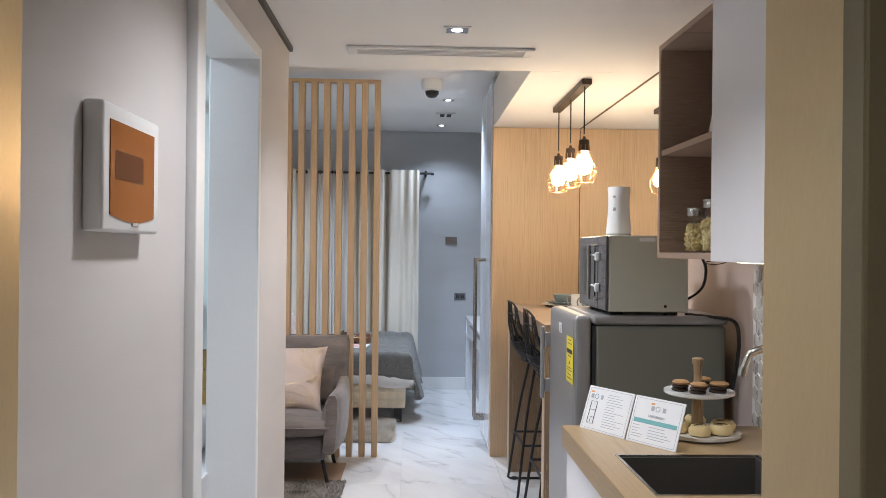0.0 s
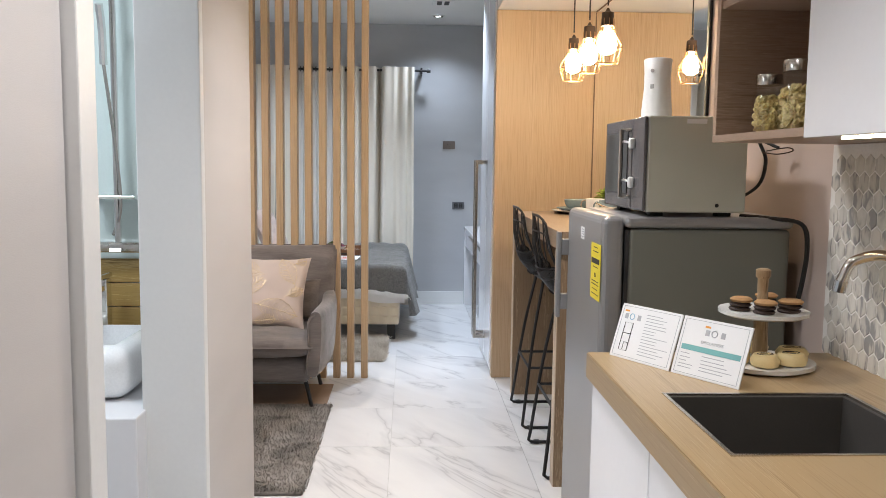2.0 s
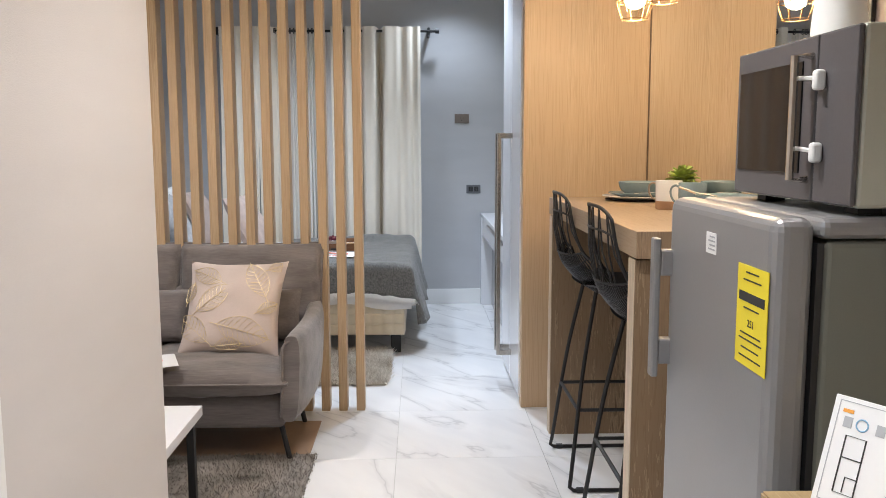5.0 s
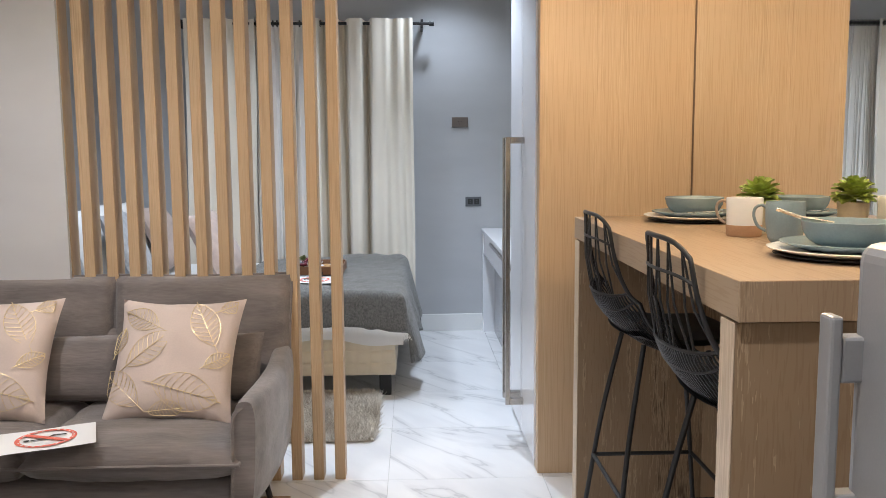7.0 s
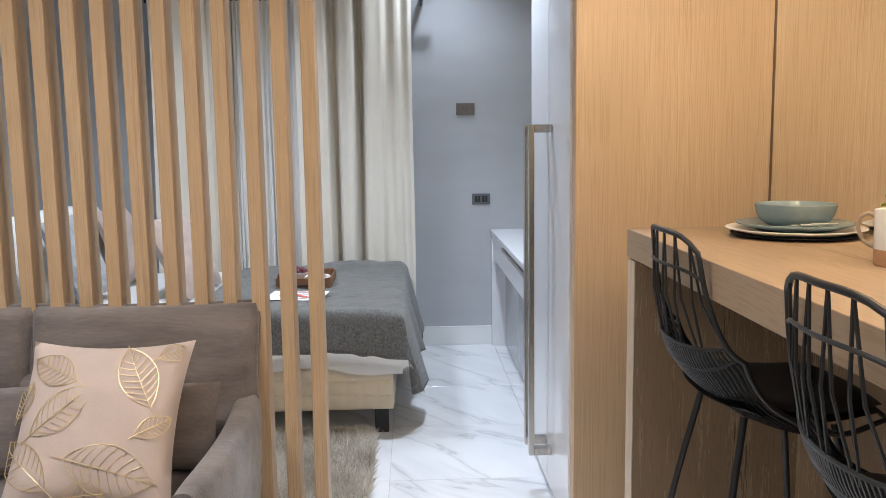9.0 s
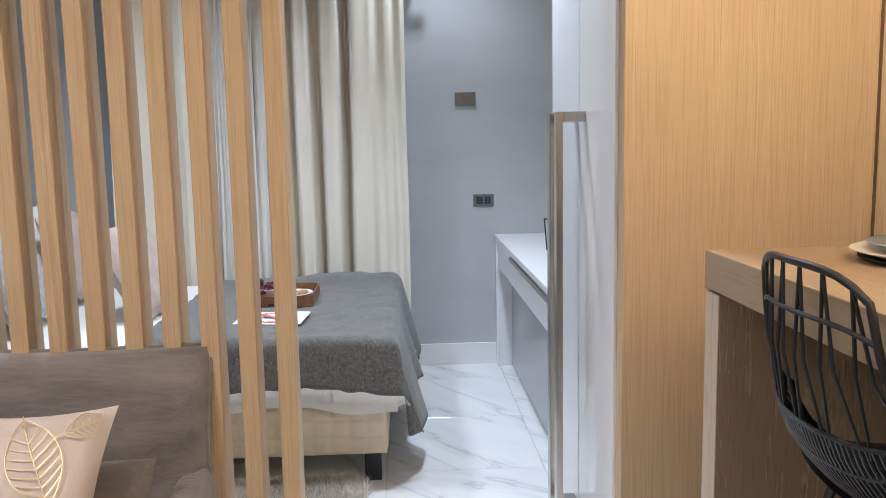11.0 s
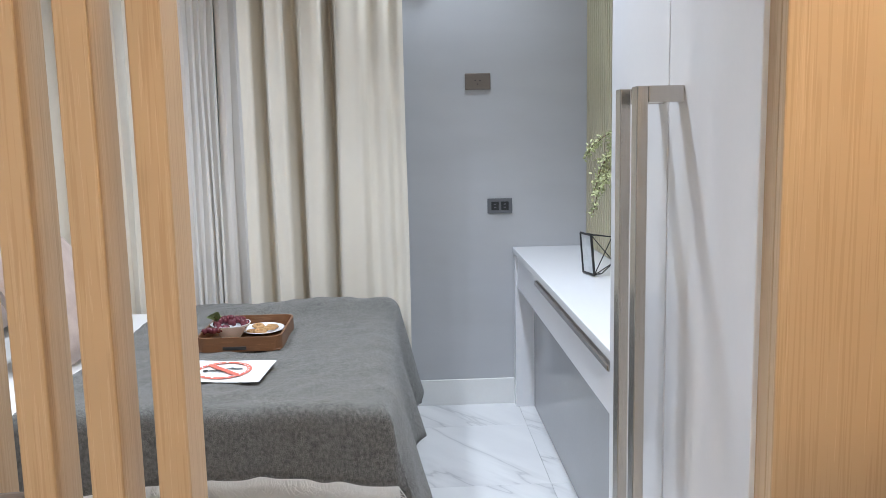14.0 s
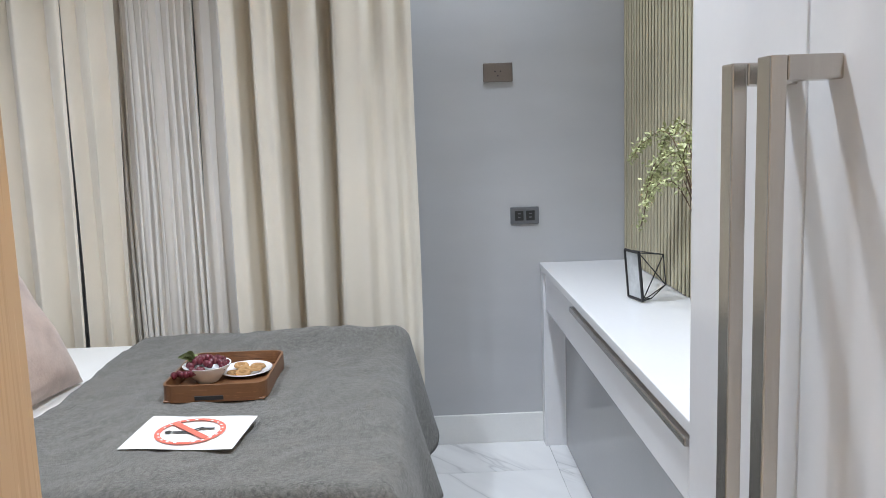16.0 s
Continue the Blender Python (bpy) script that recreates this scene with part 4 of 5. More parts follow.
part("lid", turned(lathe([(0.033, 0.101), (0.036, 0.13), (0.03, 0.17), (0.022, 0.19), (0, 0.19)], 24), pose(0.97, 2.36, 1.7855)), black_matt, pot, smooth=True)

strip = mat("led_kitchen", (1, 0.9, 0.6), 0.5, 0, 0.5, Emission_Color=(1.0, 0.82, 0.5, 1), Emission_Strength=8.0)
tagged(part("cabinet_light", box((0.90, 1.1, Z0 - 0.028), (0.915, 2.08, Z0 - 0.0205)), strip), "warm LED strip under the wall cabinet", "cabinet light")

purifier = thing("air_purifier", (0.83, 3.10, 1.488), "white waisted plastic air purifier on the microwave", "air purifier")
part("body", turned(lathe([(0, 0.012), (0.05, 0.012), (0.05, 0.03), (0.043, 0.11), (0.043, 0.155), (0.046, 0.200), (0.042, 0.204), (0, 0.200)], 32), pose(0.83, 3.10, 1.488)), white_satin, purifier, smooth=True)
part("foot_ring", turned(lathe([(0, 0.0), (0.048, 0.0), (0.05, 0.0115), (0, 0.0115)], 32), pose(0.83, 3.10, 1.488)), grille_grey, purifier)
part("button", turned(lathe([(0, 0.0), (0.006, 0.0), (0.006, 0.002), (0, 0.002)], 16), pose(0.802, 3.067, 1.65, 90, 0, -40)), grille_grey, purifier)
part("emblem", turned(box((-0.006, 0, -0.008), (0.006, 0.003, 0.006), 0.001), pose(0.801, 3.066, 1.60, 0, 0, -40)), grille_grey, purifier)
for z in (1.29, 1.41):
    lock = thing("safety_catch", (0.70, 2.93, z), "white plastic safety catch stuck on the microwave door", "catch", "safety catches")
    part("hook", box((0.684, 2.888, z - 0.02), (0.7025, 2.906, z + 0.014), 0.006, 3), white_satin, lock)
    part("strap", tube([(0.69, 2.90, z), (0.685, 2.95, z + 0.004)], 0.004, 6), white_satin, lock)
part("rating_label", box((0.83, 2.7985, 1.465), (0.89, 2.7996, 1.478)), white_paper, oven)
part("screw", turned(lathe([(0, 0.002), (0.005, 0.001), (0.006, 0)], 12), pose(0.93, 2.7995, 1.222, 90, 0, 0)), black_matt, oven)

yellow_card = mottled("yellow_label", (0.80, 0.66, 0.03), 0.45, 6, 0.05)
label_y0, label_y1, label_z0, label_z1 = 2.808, 2.928, 0.925, 1.098
part("energy_label", box((0.5845, label_y0, label_z0), (0.5858, label_y1, label_z1)), yellow_card, d0 := [o for o in fridge.children if o.name.startswith("door")][0], "yellow energy label")
face = pose(0.5839, (label_y0 + label_y1) / 2, 0, 0, 0, -90)
part("label_pill", box((0.5836, label_y0 + 0.01, 1.036), (0.5843, label_y1 - 0.01, 1.052), 0.0002, 1), ink_black, d0)
written("ENERGY", 0.014, face @ pose(0, 0.0002, 1.044), yellow_card, d0)
written("251", 0.018, face @ pose(0, 0.0002, 1.0), ink_black, d0)
for k, (z, w) in enumerate(((1.085, 0.05), (1.072, 0.07), (1.024, 0.06), (0.98, 0.08), (0.97, 0.09), (0.955, 0.07), (0.94, 0.085))):
    part("label_bar", box((0.5837, 2.868 - w / 2, z), (0.5843, 2.868 + w / 2, z + 0.0025)), ink_black, d0)
part("sticker", box((0.5845, 3.035, 1.095), (0.586, 3.085, 1.135)), white_paper, d0, "small white printed sticker")
for k in range(4):
    part("sticker_bar", box((0.5837, 3.04, 1.102 + 0.008 * k), (0.5843, 3.072 - 0.006 * (k % 2), 1.105 + 0.008 * k)), ink_grey, d0)

cable = thing("power_cable", (1.15, 2.78, 1.2), "black power cable hanging behind the refrigerator", "cable")
part("cord", tube(curve([(1.02, 2.85, 1.19), (1.08, 2.80, 1.185), (1.15, 2.775, 1.17), (1.165, 2.77, 1.10), (1.16, 2.775, 1.0), (1.15, 2.79, 0.9)], 6), 0.006, 6), black_matt, cable)
part("cord", tube(curve([(1.04, 2.99, 1.22), (1.10, 2.95, 1.28), (1.11, 2.93, 1.36), (1.10, 2.95, 1.42), (1.13, 2.9, 1.40)], 6), 0.005, 6), black_matt, cable)
part("plug_tie", tube(curve([(1.10, 2.93, 1.385), (1.13, 2.9, 1.38), (1.16, 2.88, 1.39), (1.15, 2.89, 1.40), (1.11, 2.93, 1.39)], 5), 0.002, 5), bronze, cable)
settle(mark, *KITCHEN)

# ---- bar stools ----


def bar_stool():
    st = thing("bar_stool", (0, 0, 0), "black wire bar stool with a bucket back and sled legs", "bar stool", "stools at the bar")
    prof = curve([(-0.235, 0, 1.135), (-0.235, 0, 1.02), (-0.222, 0, 0.92), (-0.182, 0, 0.832), (-0.085, 0, 0.75), (0.06, 0, 0.715), (0.20, 0, 0.76)], 6)
    n = len(prof) - 1
    keys = [(0, 0.15, -0.035, 0.03), (0.17, 0.165, -0.006, 0.045), (0.34, 0.19, 0.01, 0.06), (0.5, 0.205, 0.06, 0.055), (0.67, 0.21, 0.055, 0.01), (0.83, 0.205, 0.03, 0), (1, 0.17, 0.0, -0.02)]

    def shell(u, v):
        i = v * n
        a = prof[min(int(i), n - 1)].lerp(prof[min(int(i), n - 1) + 1], i - min(int(i), n - 1))
        for k0, k1 in zip(keys, keys[1:]):
            if v <= k1[0] + 1e-9:
                f = (v - k0[0]) / (k1[0] - k0[0])
                w, lift, wrap = [k0[j] + (k1[j] - k0[j]) * f for j in (1, 2, 3)]
                break
        return Vector((a.x + wrap * u * u, u * w, a.z + lift * u ** 4))
    rim = [shell(-1, v / 30) for v in range(31)] + [shell(u / 6, 1) for u in range(-5, 6)] + [shell(1, 1 - v / 30) for v in range(31)] + [shell(-u / 6, 0) for u in range(-5, 6)]
    part("rim", tube(rim, 0.0058, 8, None, True), black_metal, st, smooth=True)
    for v in (0.1, 0.37, 0.46):
        part("cross_wire", tube([shell(u / 10, v) for u in range(-10, 11)], 0.004, 6), black_metal, st, smooth=True)
    for k in range(6):
        u = -0.83 + k * 0.333
        for du in (-0.14, 0.14):
            part("back_wire", tube([shell(u, 0), shell(u + du * 0.5, 0.2), shell(u + du, 0.40)], 0.003, 5), black_metal, st)
    for k in range(41):
        u = -0.96 + k * 0.048
        part("bucket_wire", tube([shell(u, 0.37 + 0.5 * j / 10) for j in range(11)], 0.003, 5), black_metal, st)
    def seat(a, b, lift):
        p = shell(1.84 * a - 0.92, 0.56 + 0.43 * b)
        return Vector((p.x, p.y, 0.772 + 0.3 * (p.z - 0.745) + lift))
    pad = sheet(16, 16, lambda a, b: seat(a, b, 0.012 + 0.018 * (max(0, 1 - (2 * a - 1) ** 8) * max(0, 1 - (2 * b - 1) ** 8))))
    under = sheet(16, 16, lambda a, b: seat(a, b, -0.004))
    part("seat_pad", join(pad, under), black_matt, st, "black seat pad", smooth=True)
    for s in (-1, 1):
        leg = curve([(-0.09, s * 0.12, 0.755), (-0.145, s * 0.17, 0.45), (-0.195, s * 0.225, 0.05)], 5) + [Vector((-0.2, s * 0.232, 0.02)), Vector((-0.185, s * 0.235, 0.008))]
        leg += [Vector((0.185, s * 0.235, 0.008)), Vector((0.2, s * 0.232, 0.02))] + curve([(0.195, s * 0.225, 0.05), (0.145, s * 0.17, 0.45), (0.10, s * 0.12, 0.735)], 5)
        part("sled_leg", tube(leg, 0.008, 8), black_metal, st, smooth=True)
        for x in (-0.16, 0.16):
            part("foot_pad", box((x - 0.015, s * 0.235 - 0.011, 0), (x + 0.015, s * 0.235 + 0.011, 0.018), 0.003, 1), black_matt, st)
    ring = [(-0.165, -0.19, 0.31), (0.165, -0.19, 0.31), (0.165, 0.19, 0.31), (-0.165, 0.19, 0.31)]
    for a, b in zip(ring, ring[1:] + ring[:1]):
        part("foot_rail", tube([a, b], 0.007, 8), black_metal, st)
    return st


stool = bar_stool()
stool.matrix_basis = pose(0.807, 4.72, 0)
copy_thing(stool, pose(0.807, 4.03, 0))

# ---- tableware ----
mark = here()
blue_glaze = mottled("blue_grey_glaze", (0.255, 0.335, 0.37), 0.25, 14, 0.12, 200, 0.1)
white_glaze = mottled("white_glaze", (0.78, 0.785, 0.79), 0.25, 10, 0.03)
terracotta = mottled("bare_clay", (0.50, 0.31, 0.19), 0.8, 20, 0.12)
BT = 1.0855


def place_setting(x, y, fork):
    mat_ob = thing("charger_plate", (x, y, BT), "white dinner plate with a beaded rim on the bar", "plate", "plates on the bar")
    part("dish", turned(lathe([(0, 0.002), (0.12, 0.0025), (0.157, 0.0125), (0.159, 0.0145), (0.155, 0.016), (0.105, 0.0065), (0, 0.006)], 56), pose(x, y, BT + 0.006)), white_glaze, mat_ob, smooth=True)
    part("foot", turned(lathe([(0, 0), (0.118, 0), (0.146, 0.0065), (0.145, 0.0078), (0, 0.0076)], 48), pose(x, y, BT)), black_matt, mat_ob, "dark underside")
    p = thing("side_plate", (x, y, BT + 0.0125), "blue-grey glazed plate stacked on a white plate", "plate", "plates on the bar")
    part("dish", turned(lathe([(0, 0.001), (0.08, 0.001), (0.132, 0.018), (0.134, 0.021), (0.130, 0.022), (0.08, 0.008), (0, 0.008)], 48), pose(x, y, BT + 0.0128)), blue_glaze, p, smooth=True)
    bw = thing("bowl", (x, y, BT + 0.021), "blue-grey glazed bowl on stacked plates", "bowl", "bowls on the bar")
    part("shell", turned(lathe([(0, 0.0), (0.040, 0.0), (0.062, 0.006), (0.078, 0.018), (0.087, 0.034), (0.0915, 0.053), (0.092, 0.0575), (0.090, 0.0585), (0.088, 0.0565), (0.083, 0.036), (0.072, 0.018), (0.045, 0.007), (0, 0.006)], 56), pose(x, y, BT + 0.021)), blue_glaze, bw, smooth=True)
    if fork:
        sp = thing("spoon", (x - 0.06, y, BT + 0.07), "silver spoon resting in the bowl", "spoon")
        part("handle", tube([(x - 0.02, y + 0.02, BT + 0.072), (x - 0.075, y + 0.05, BT + 0.082), (x - 0.12, y + 0.075, BT + 0.10)], 0.004, 6), chrome, sp)
    else:
        sp = thing("spoon", (x, y - 0.09, BT + 0.03), "silver spoon lying on the plate", "spoon")
        part("handle", tube([(x - 0.03, y - 0.087, BT + 0.035), (x + 0.06, y - 0.085, BT + 0.036)], 0.003, 6), chrome, sp)
        part("scoop", turned(lathe([(0, 0.003), (0.012, 0.002), (0.015, -0.001), (0, -0.002)], 16), pose(x - 0.04, y - 0.087, BT + 0.035)), chrome, sp, smooth=True)


place_setting(0.998, 4.93, False)
place_setting(1.002, 3.98, True)


def mug(x, y, glaze, base, grip, label, turn, tapered):
    m = thing("mug", (x, y, BT), label, "mug", "mugs on the bar")
    if tapered:
        part("cup", turned(lathe([(0, 0.016), (0.0385, 0.0162), (0.0425, 0.034), (0.045, 0.06), (0.0455, 0.104), (0.0445, 0.1055), (0.0425, 0.104), (0.0415, 0.06), (0.036, 0.02), (0, 0.018)], 40), pose(x, y, BT)), glaze, m, smooth=True)
        part("base", turned(lathe([(0, 0), (0.027, 0), (0.029, 0.003), (0.0345, 0.008), (0.0385, 0.016), (0, 0.0158)], 40), pose(x, y, BT)), base, m, smooth=True)
    else:
        part("cup", turned(lathe([(0, 0.03), (0.045, 0.031), (0.0465, 0.103), (0.0455, 0.1045), (0.0435, 0.103), (0.042, 0.035), (0, 0.034)], 40), pose(x, y, BT)), glaze, m, smooth=True)
        part("base", turned(lathe([(0, 0), (0.042, 0), (0.0442, 0.003), (0.0455, 0.0305), (0, 0.0302)], 40), pose(x, y, BT)), base, m, smooth=True)
    h = curve([(0.043, 0, 0.090), (0.056, 0, 0.0955), (0.069, 0, 0.086), (0.071, 0, 0.066), (0.061, 0, 0.043), (0.042, 0, 0.031)], 6)
    part("handle", turned(tube(h, 0.0037, 8), pose(x, y, BT, 0, 0, turn)), grip, m, smooth=True)


mug(0.966, 4.44, white_glaze, terracotta, mottled("clay_grip", (0.36, 0.29, 0.23), 0.5, 20, 0.1), "white glazed mug with a bare clay foot", 150, False)
mug(0.983, 4.235, blue_glaze, blue_glaze, blue_glaze, "plain blue-grey glazed stoneware mug", 150, True)
succ = thing("potted_succulent", (1.04, 4.52, BT), "small green succulent in a pale pot on the bar", "plant")
part("pot", turned(lathe([(0, 0), (0.035, 0), (0.042, 0.085), (0.038, 0.085), (0.036, 0.075), (0, 0.075)], 28), pose(1.04, 4.52, BT)), mottled("pale_pot", (0.50, 0.46, 0.36), 0.6, 10, 0.1), succ, smooth=True)
leaf_green = mottled("succulent_green", (0.36, 0.46, 0.10), 0.4, 30, 0.45)


def succulent_leaf():
    def f(u, v):
        w = 0.0165 * math.sin(math.pi * min(1, 0.10 + 0.84 * u ** 1.4)) ** 0.75
        return (0.054 * u, w * (2 * v - 1), 0.010 * u * u - 0.012 * u ** 4 + 0.005 * (2 * v - 1) ** 2)
    return sheet(6, 4, f)


part("stem", turned(lathe([(0, 0.07), (0.008, 0.07), (0.006, 0.145), (0, 0.147)], 10), pose(1.04, 4.52, BT)), leaf_green, succ, smooth=True)
for ringn, (count, tilt, size) in enumerate(((11, -4, 0.95), (10, 12, 1.0), (9, 29, 0.95), (8, 46, 0.85), (5, 66, 0.7))):
    for k in range(count):
        part("leaf", turned(turned(succulent_leaf(), Matrix.Scale(1.15 * size, 4)), pose(1.04, 4.52, BT + 0.094 + 0.006 * ringn, 0, 0, 360 * k / count + 17 * ringn) @ pose(0, 0, 0, 12 * math.sin(5.1 * k + ringn), -tilt - 9 * math.sin(2.3 * k + 1.7 * ringn), 0)), leaf_green, succ, smooth=True)
settle(mark, *BAR)

# ---- sofa dressing ----
mark = here()
gold_foil = mottled("gold_foil", (0.62, 0.49, 0.28), 0.38, metal=0.55)


def leaf_lines(w, d, h, cx, cy, length, angle, n_veins=9, power=0.45, pinch=0.06):
    """Outline and veins of a leaf drawn over the top of a cushion."""
    b = bmesh.new()
    ca, sa = math.cos(radians(angle)), math.sin(radians(angle))

    def on(px, py):
        x, y = cx + px * ca - py * sa, cy + px * sa + py * ca
        a, bb = max(-0.9, min(0.9, x * 2 / w)), max(-0.9, min(0.9, y * 2 / d))
        k = ((1 - a * a) * (1 - bb * bb)) ** power
        return (a * w / 2, bb * d / 2, h / 2 * k + 0.0028)

    def half(t):
        return 0.26 * length * math.sin(math.pi * t) ** 0.8
    tube([on(length * (t / 10) - length * 0.15, 0) for t in range(13)], 0.0014, 4, b)
    for s in (-1, 1):
        tube([on(length * t / 14, s * half(t / 14)) for t in range(15)], 0.0012, 4, b)
        for k in range(1, n_veins + 1):
            t = k / (n_veins + 1)
            t2 = min(0.98, t + 0.14)
            tube([on(length * t, 0), on(length * (t + t2) / 2, s * half(t2) * 0.55), on(length * t2, s * half(t2) * 0.96)], 0.0010, 4, b)
    return b


def leaf_pillow(m, label, seed):
    p = thing("throw_pillow", m.translation, label, "pillow", "throw pillows on the sofa")
    w = 0.47
    part("cover", turned(cushion(w, w, 0.17, 0.10, 26, 0.45, 0.014, seed), m), blush_cloth, p, smooth=True)
    for cx, cy, ln, an in ((-0.05, 0.094, 0.16, 153), (0.16, 0.027, 0.19, 119), (0.155, 0.165, 0.11, 30), (-0.15, -0.046, 0.19, 40), (-0.088, -0.18, 0.19, 141), (-0.045, -0.107, 0.24, -14), (0.13, -0.05, 0.10, 31), (-0.205, 0.0, 0.10, 75), (-0.05, -0.2, 0.12, 5)):
        part("leaf_print", turned(leaf_lines(w, w, 0.17, cx, cy, ln, an), m), gold_foil, p, "gold foil leaf print")


leaf_pillow(pose(-0.842, 5.045, 0.617, 56, 0, -3), "blush velvet pillow printed with gold leaves", 2.0)
leaf_pillow(pose(-1.515, 5.045, 0.625, 56, 0, 4), "blush velvet pillow with gold leaves beside the first", 5.0)
for x in (-0.80, -1.33):
    p = thing("lumbar_cushion", (x, 5.17, 0.45), "small taupe linen lumbar cushion behind a pillow", "cushion", "lumbar cushions")
    part("cover", turned(cushion(0.50, 0.25, 0.12, 0.05, 18, 0.35, 0.008, x), pose(x, 5.185, 0.555, 72, 0, 0)), sofa_cloth, p, smooth=True)


def no_lying_sign(m, where):
    """A4 notice: red ring and slash over dark bars."""
    s = thing("paper_notice", m.translation, "white paper notice with a red ring " + where, "notice", "paper notices")

    def f(u, v):
        x, y = (u - 0.5) * 0.297, (v - 0.5) * 0.21
        return (x, y, 0.0012 * math.sin(7 * u + 2 * v))
    part("sheet", turned(sheet(12, 8, f), m), white_paper, s)

    def flat_ring(r0, r1, z):
        b = bmesh.new()
        a = [[b.verts.new((r * math.cos(k * math.pi / 24), r * 0.9 * math.sin(k * math.pi / 24), z)) for k in range(48)] for r in (r0, r1)]
        for k in range(48):
            b.faces.new((a[0][k], a[1][k], a[1][(k + 1) % 48], a[0][(k + 1) % 48]))
        return b
    part("ring", turned(flat_ring(0.077, 0.092, 0.0028), m), ink_red, s)
    part("slash", turned(turned(box((-0.075, -0.009, 0.0038), (0.075, 0.009, 0.0044)), pose(0, 0, 0, 0, 0, -38)), m), ink_red, s)
    part("bar", turned(box((-0.045, -0.012, 0.003), (0.005, -0.003, 0.0034)), m), ink_black, s)
    part("bar", turned(turned(box((0.0, -0.004, 0.003), (0.035, 0.004, 0.0034)), pose(0.0, 0.0, 0, 0, 0, 40)), m), ink_black, s)
    part("bar", turned(box((0.018, 0.012, 0.003), (0.06, 0.02, 0.0034)), m), ink_black, s)
    part("dot", turned(turned(lathe([(0, 0.0034), (0.009, 0.0034), (0.009, 0.003)], 16), pose(-0.057, -0.008, 0)), m), ink_black, s)
    for k in range(22):
        if k % 6 != 5:
            part("text_bar", turned(turned(box((-0.004, -0.0025, 0.003), (0.004, 0.0025, 0.0034)), pose(0.082 * math.cos(k * math.pi / 11), 0.074 * math.sin(k * math.pi / 11), 0, 0, 0, 90 + k * 180 / 11)), m), white_paper, s)


no_lying_sign(pose(-1.17, 4.72, 0.453, 0, 0, 22), "on the sofa seat")

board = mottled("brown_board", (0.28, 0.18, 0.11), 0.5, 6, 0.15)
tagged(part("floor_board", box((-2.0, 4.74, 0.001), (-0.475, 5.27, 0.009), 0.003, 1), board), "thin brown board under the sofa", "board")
settle(mark, *SOFA)

# ---- rugs ----


def shag_rug(name, x0, x1, y0, y1, count, height, material, label, seed, corner=0.06):
    rng = random.Random(seed)
    rug = thing(name, ((x0 + x1) / 2, (y0 + y1) / 2, 0), label, "rug")
    part("backing", box((x0 + 0.01, y0 + 0.01, 0.0005), (x1 - 0.01, y1 - 0.01, 0.012), 0.004, 1), material, rug)
    verts, faces = [], []
    while len(faces) < count * 3:
        x, y = rng.uniform(x0, x1), rng.uniform(y0, y1)
        ex, ey = max(0, abs(x - (x0 + x1) / 2) - ((x1 - x0) / 2 - corner)), max(0, abs(y - (y0 + y1) / 2) - ((y1 - y0) / 2 - corner))
        if math.hypot(ex, ey) > corner:
            continue
        h, r = height * rng.uniform(0.6, 1.15), min(0.0032, height * rng.uniform(0.10, 0.2))
        lx, ly = rng.gauss(0, 0.45) * h, rng.gauss(-0.15, 0.45) * h
        a, i = rng.uniform(0, 6.28), len(verts)
        for k in range(3):
            verts.append((x + r * math.cos(a + k * 2.09), y + r * math.sin(a + k * 2.09), 0.008))
        verts.append((x + lx, y + ly, 0.006 + h))
        faces += [(i, i + 1, i + 3), (i + 1, i + 2, i + 3), (i + 2, i, i + 3)]
    me = bpy.data.meshes.new("shag")
    me.from_pydata(verts, [], faces)
    me.materials.append(material)
    ob = new("shag", me)
    ob.parent, ob.matrix_parent_inverse = rug, rug.matrix_basis.inverted()
    return tagged(ob, kind="stuff")


def pile(name, lo, hi, scale):
    m = mat(name, hi, 0.85)
    v = coords(m)
    n1, g = node(m, "ShaderNodeTexNoise", Scale=scale, Detail=4.0, Distortion=0.8), node(m, "ShaderNodeNewGeometry")
    link(m, v, n1.inputs["Vector"])
    add = node(m, "ShaderNodeMath")
    add.operation = "MULTIPLY_ADD"
    link(m, g.outputs["Random Per Island"], add.inputs[0])
    add.inputs[1].default_value = 0.3
    link(m, n1.outputs["Fac"], add.inputs[2])
    link(m, ramp(m, add.outputs[0], [(0.45, lo), (0.62, [(a + b) / 2 for a, b in zip(lo, hi)]), (0.85, hi)]), bsdf(m).inputs["Base Color"])
    return m


shag_rug("living_rug", -2.1, -0.40, 3.62, 4.90, 30000, 0.016, pile("brown_pile", (0.068, 0.058, 0.05), (0.31, 0.28, 0.25), 4.0), "grey-brown marbled short-pile rug before the sofa", 4, 0.02)
shag_rug("bedside_rug", -1.35, -0.135, 5.93, 6.66, 38000, 0.045, pile("cream_shag", (0.40, 0.34, 0.27), (0.80, 0.76, 0.69), 3.5), "fluffy cream and brown shag rug beside the bed", 8)

mark = here()
table = thing("coffee_table", (-1.2, 4.0, 0), "low white-topped coffee table with black legs", "coffee table")
part("tabletop", box((-1.6, 3.70, 0.352), (-0.81, 4.36, 0.39), 0.003), white_gloss, table)
for x in (-1.55, -0.845):
    for y in (3.74, 4.315):
        part("leg", box((x - 0.014, y - 0.014, 0.012), (x + 0.014, y + 0.014, 0.351), 0.002, 1), black_metal, table)
settle(mark, *SOFA)

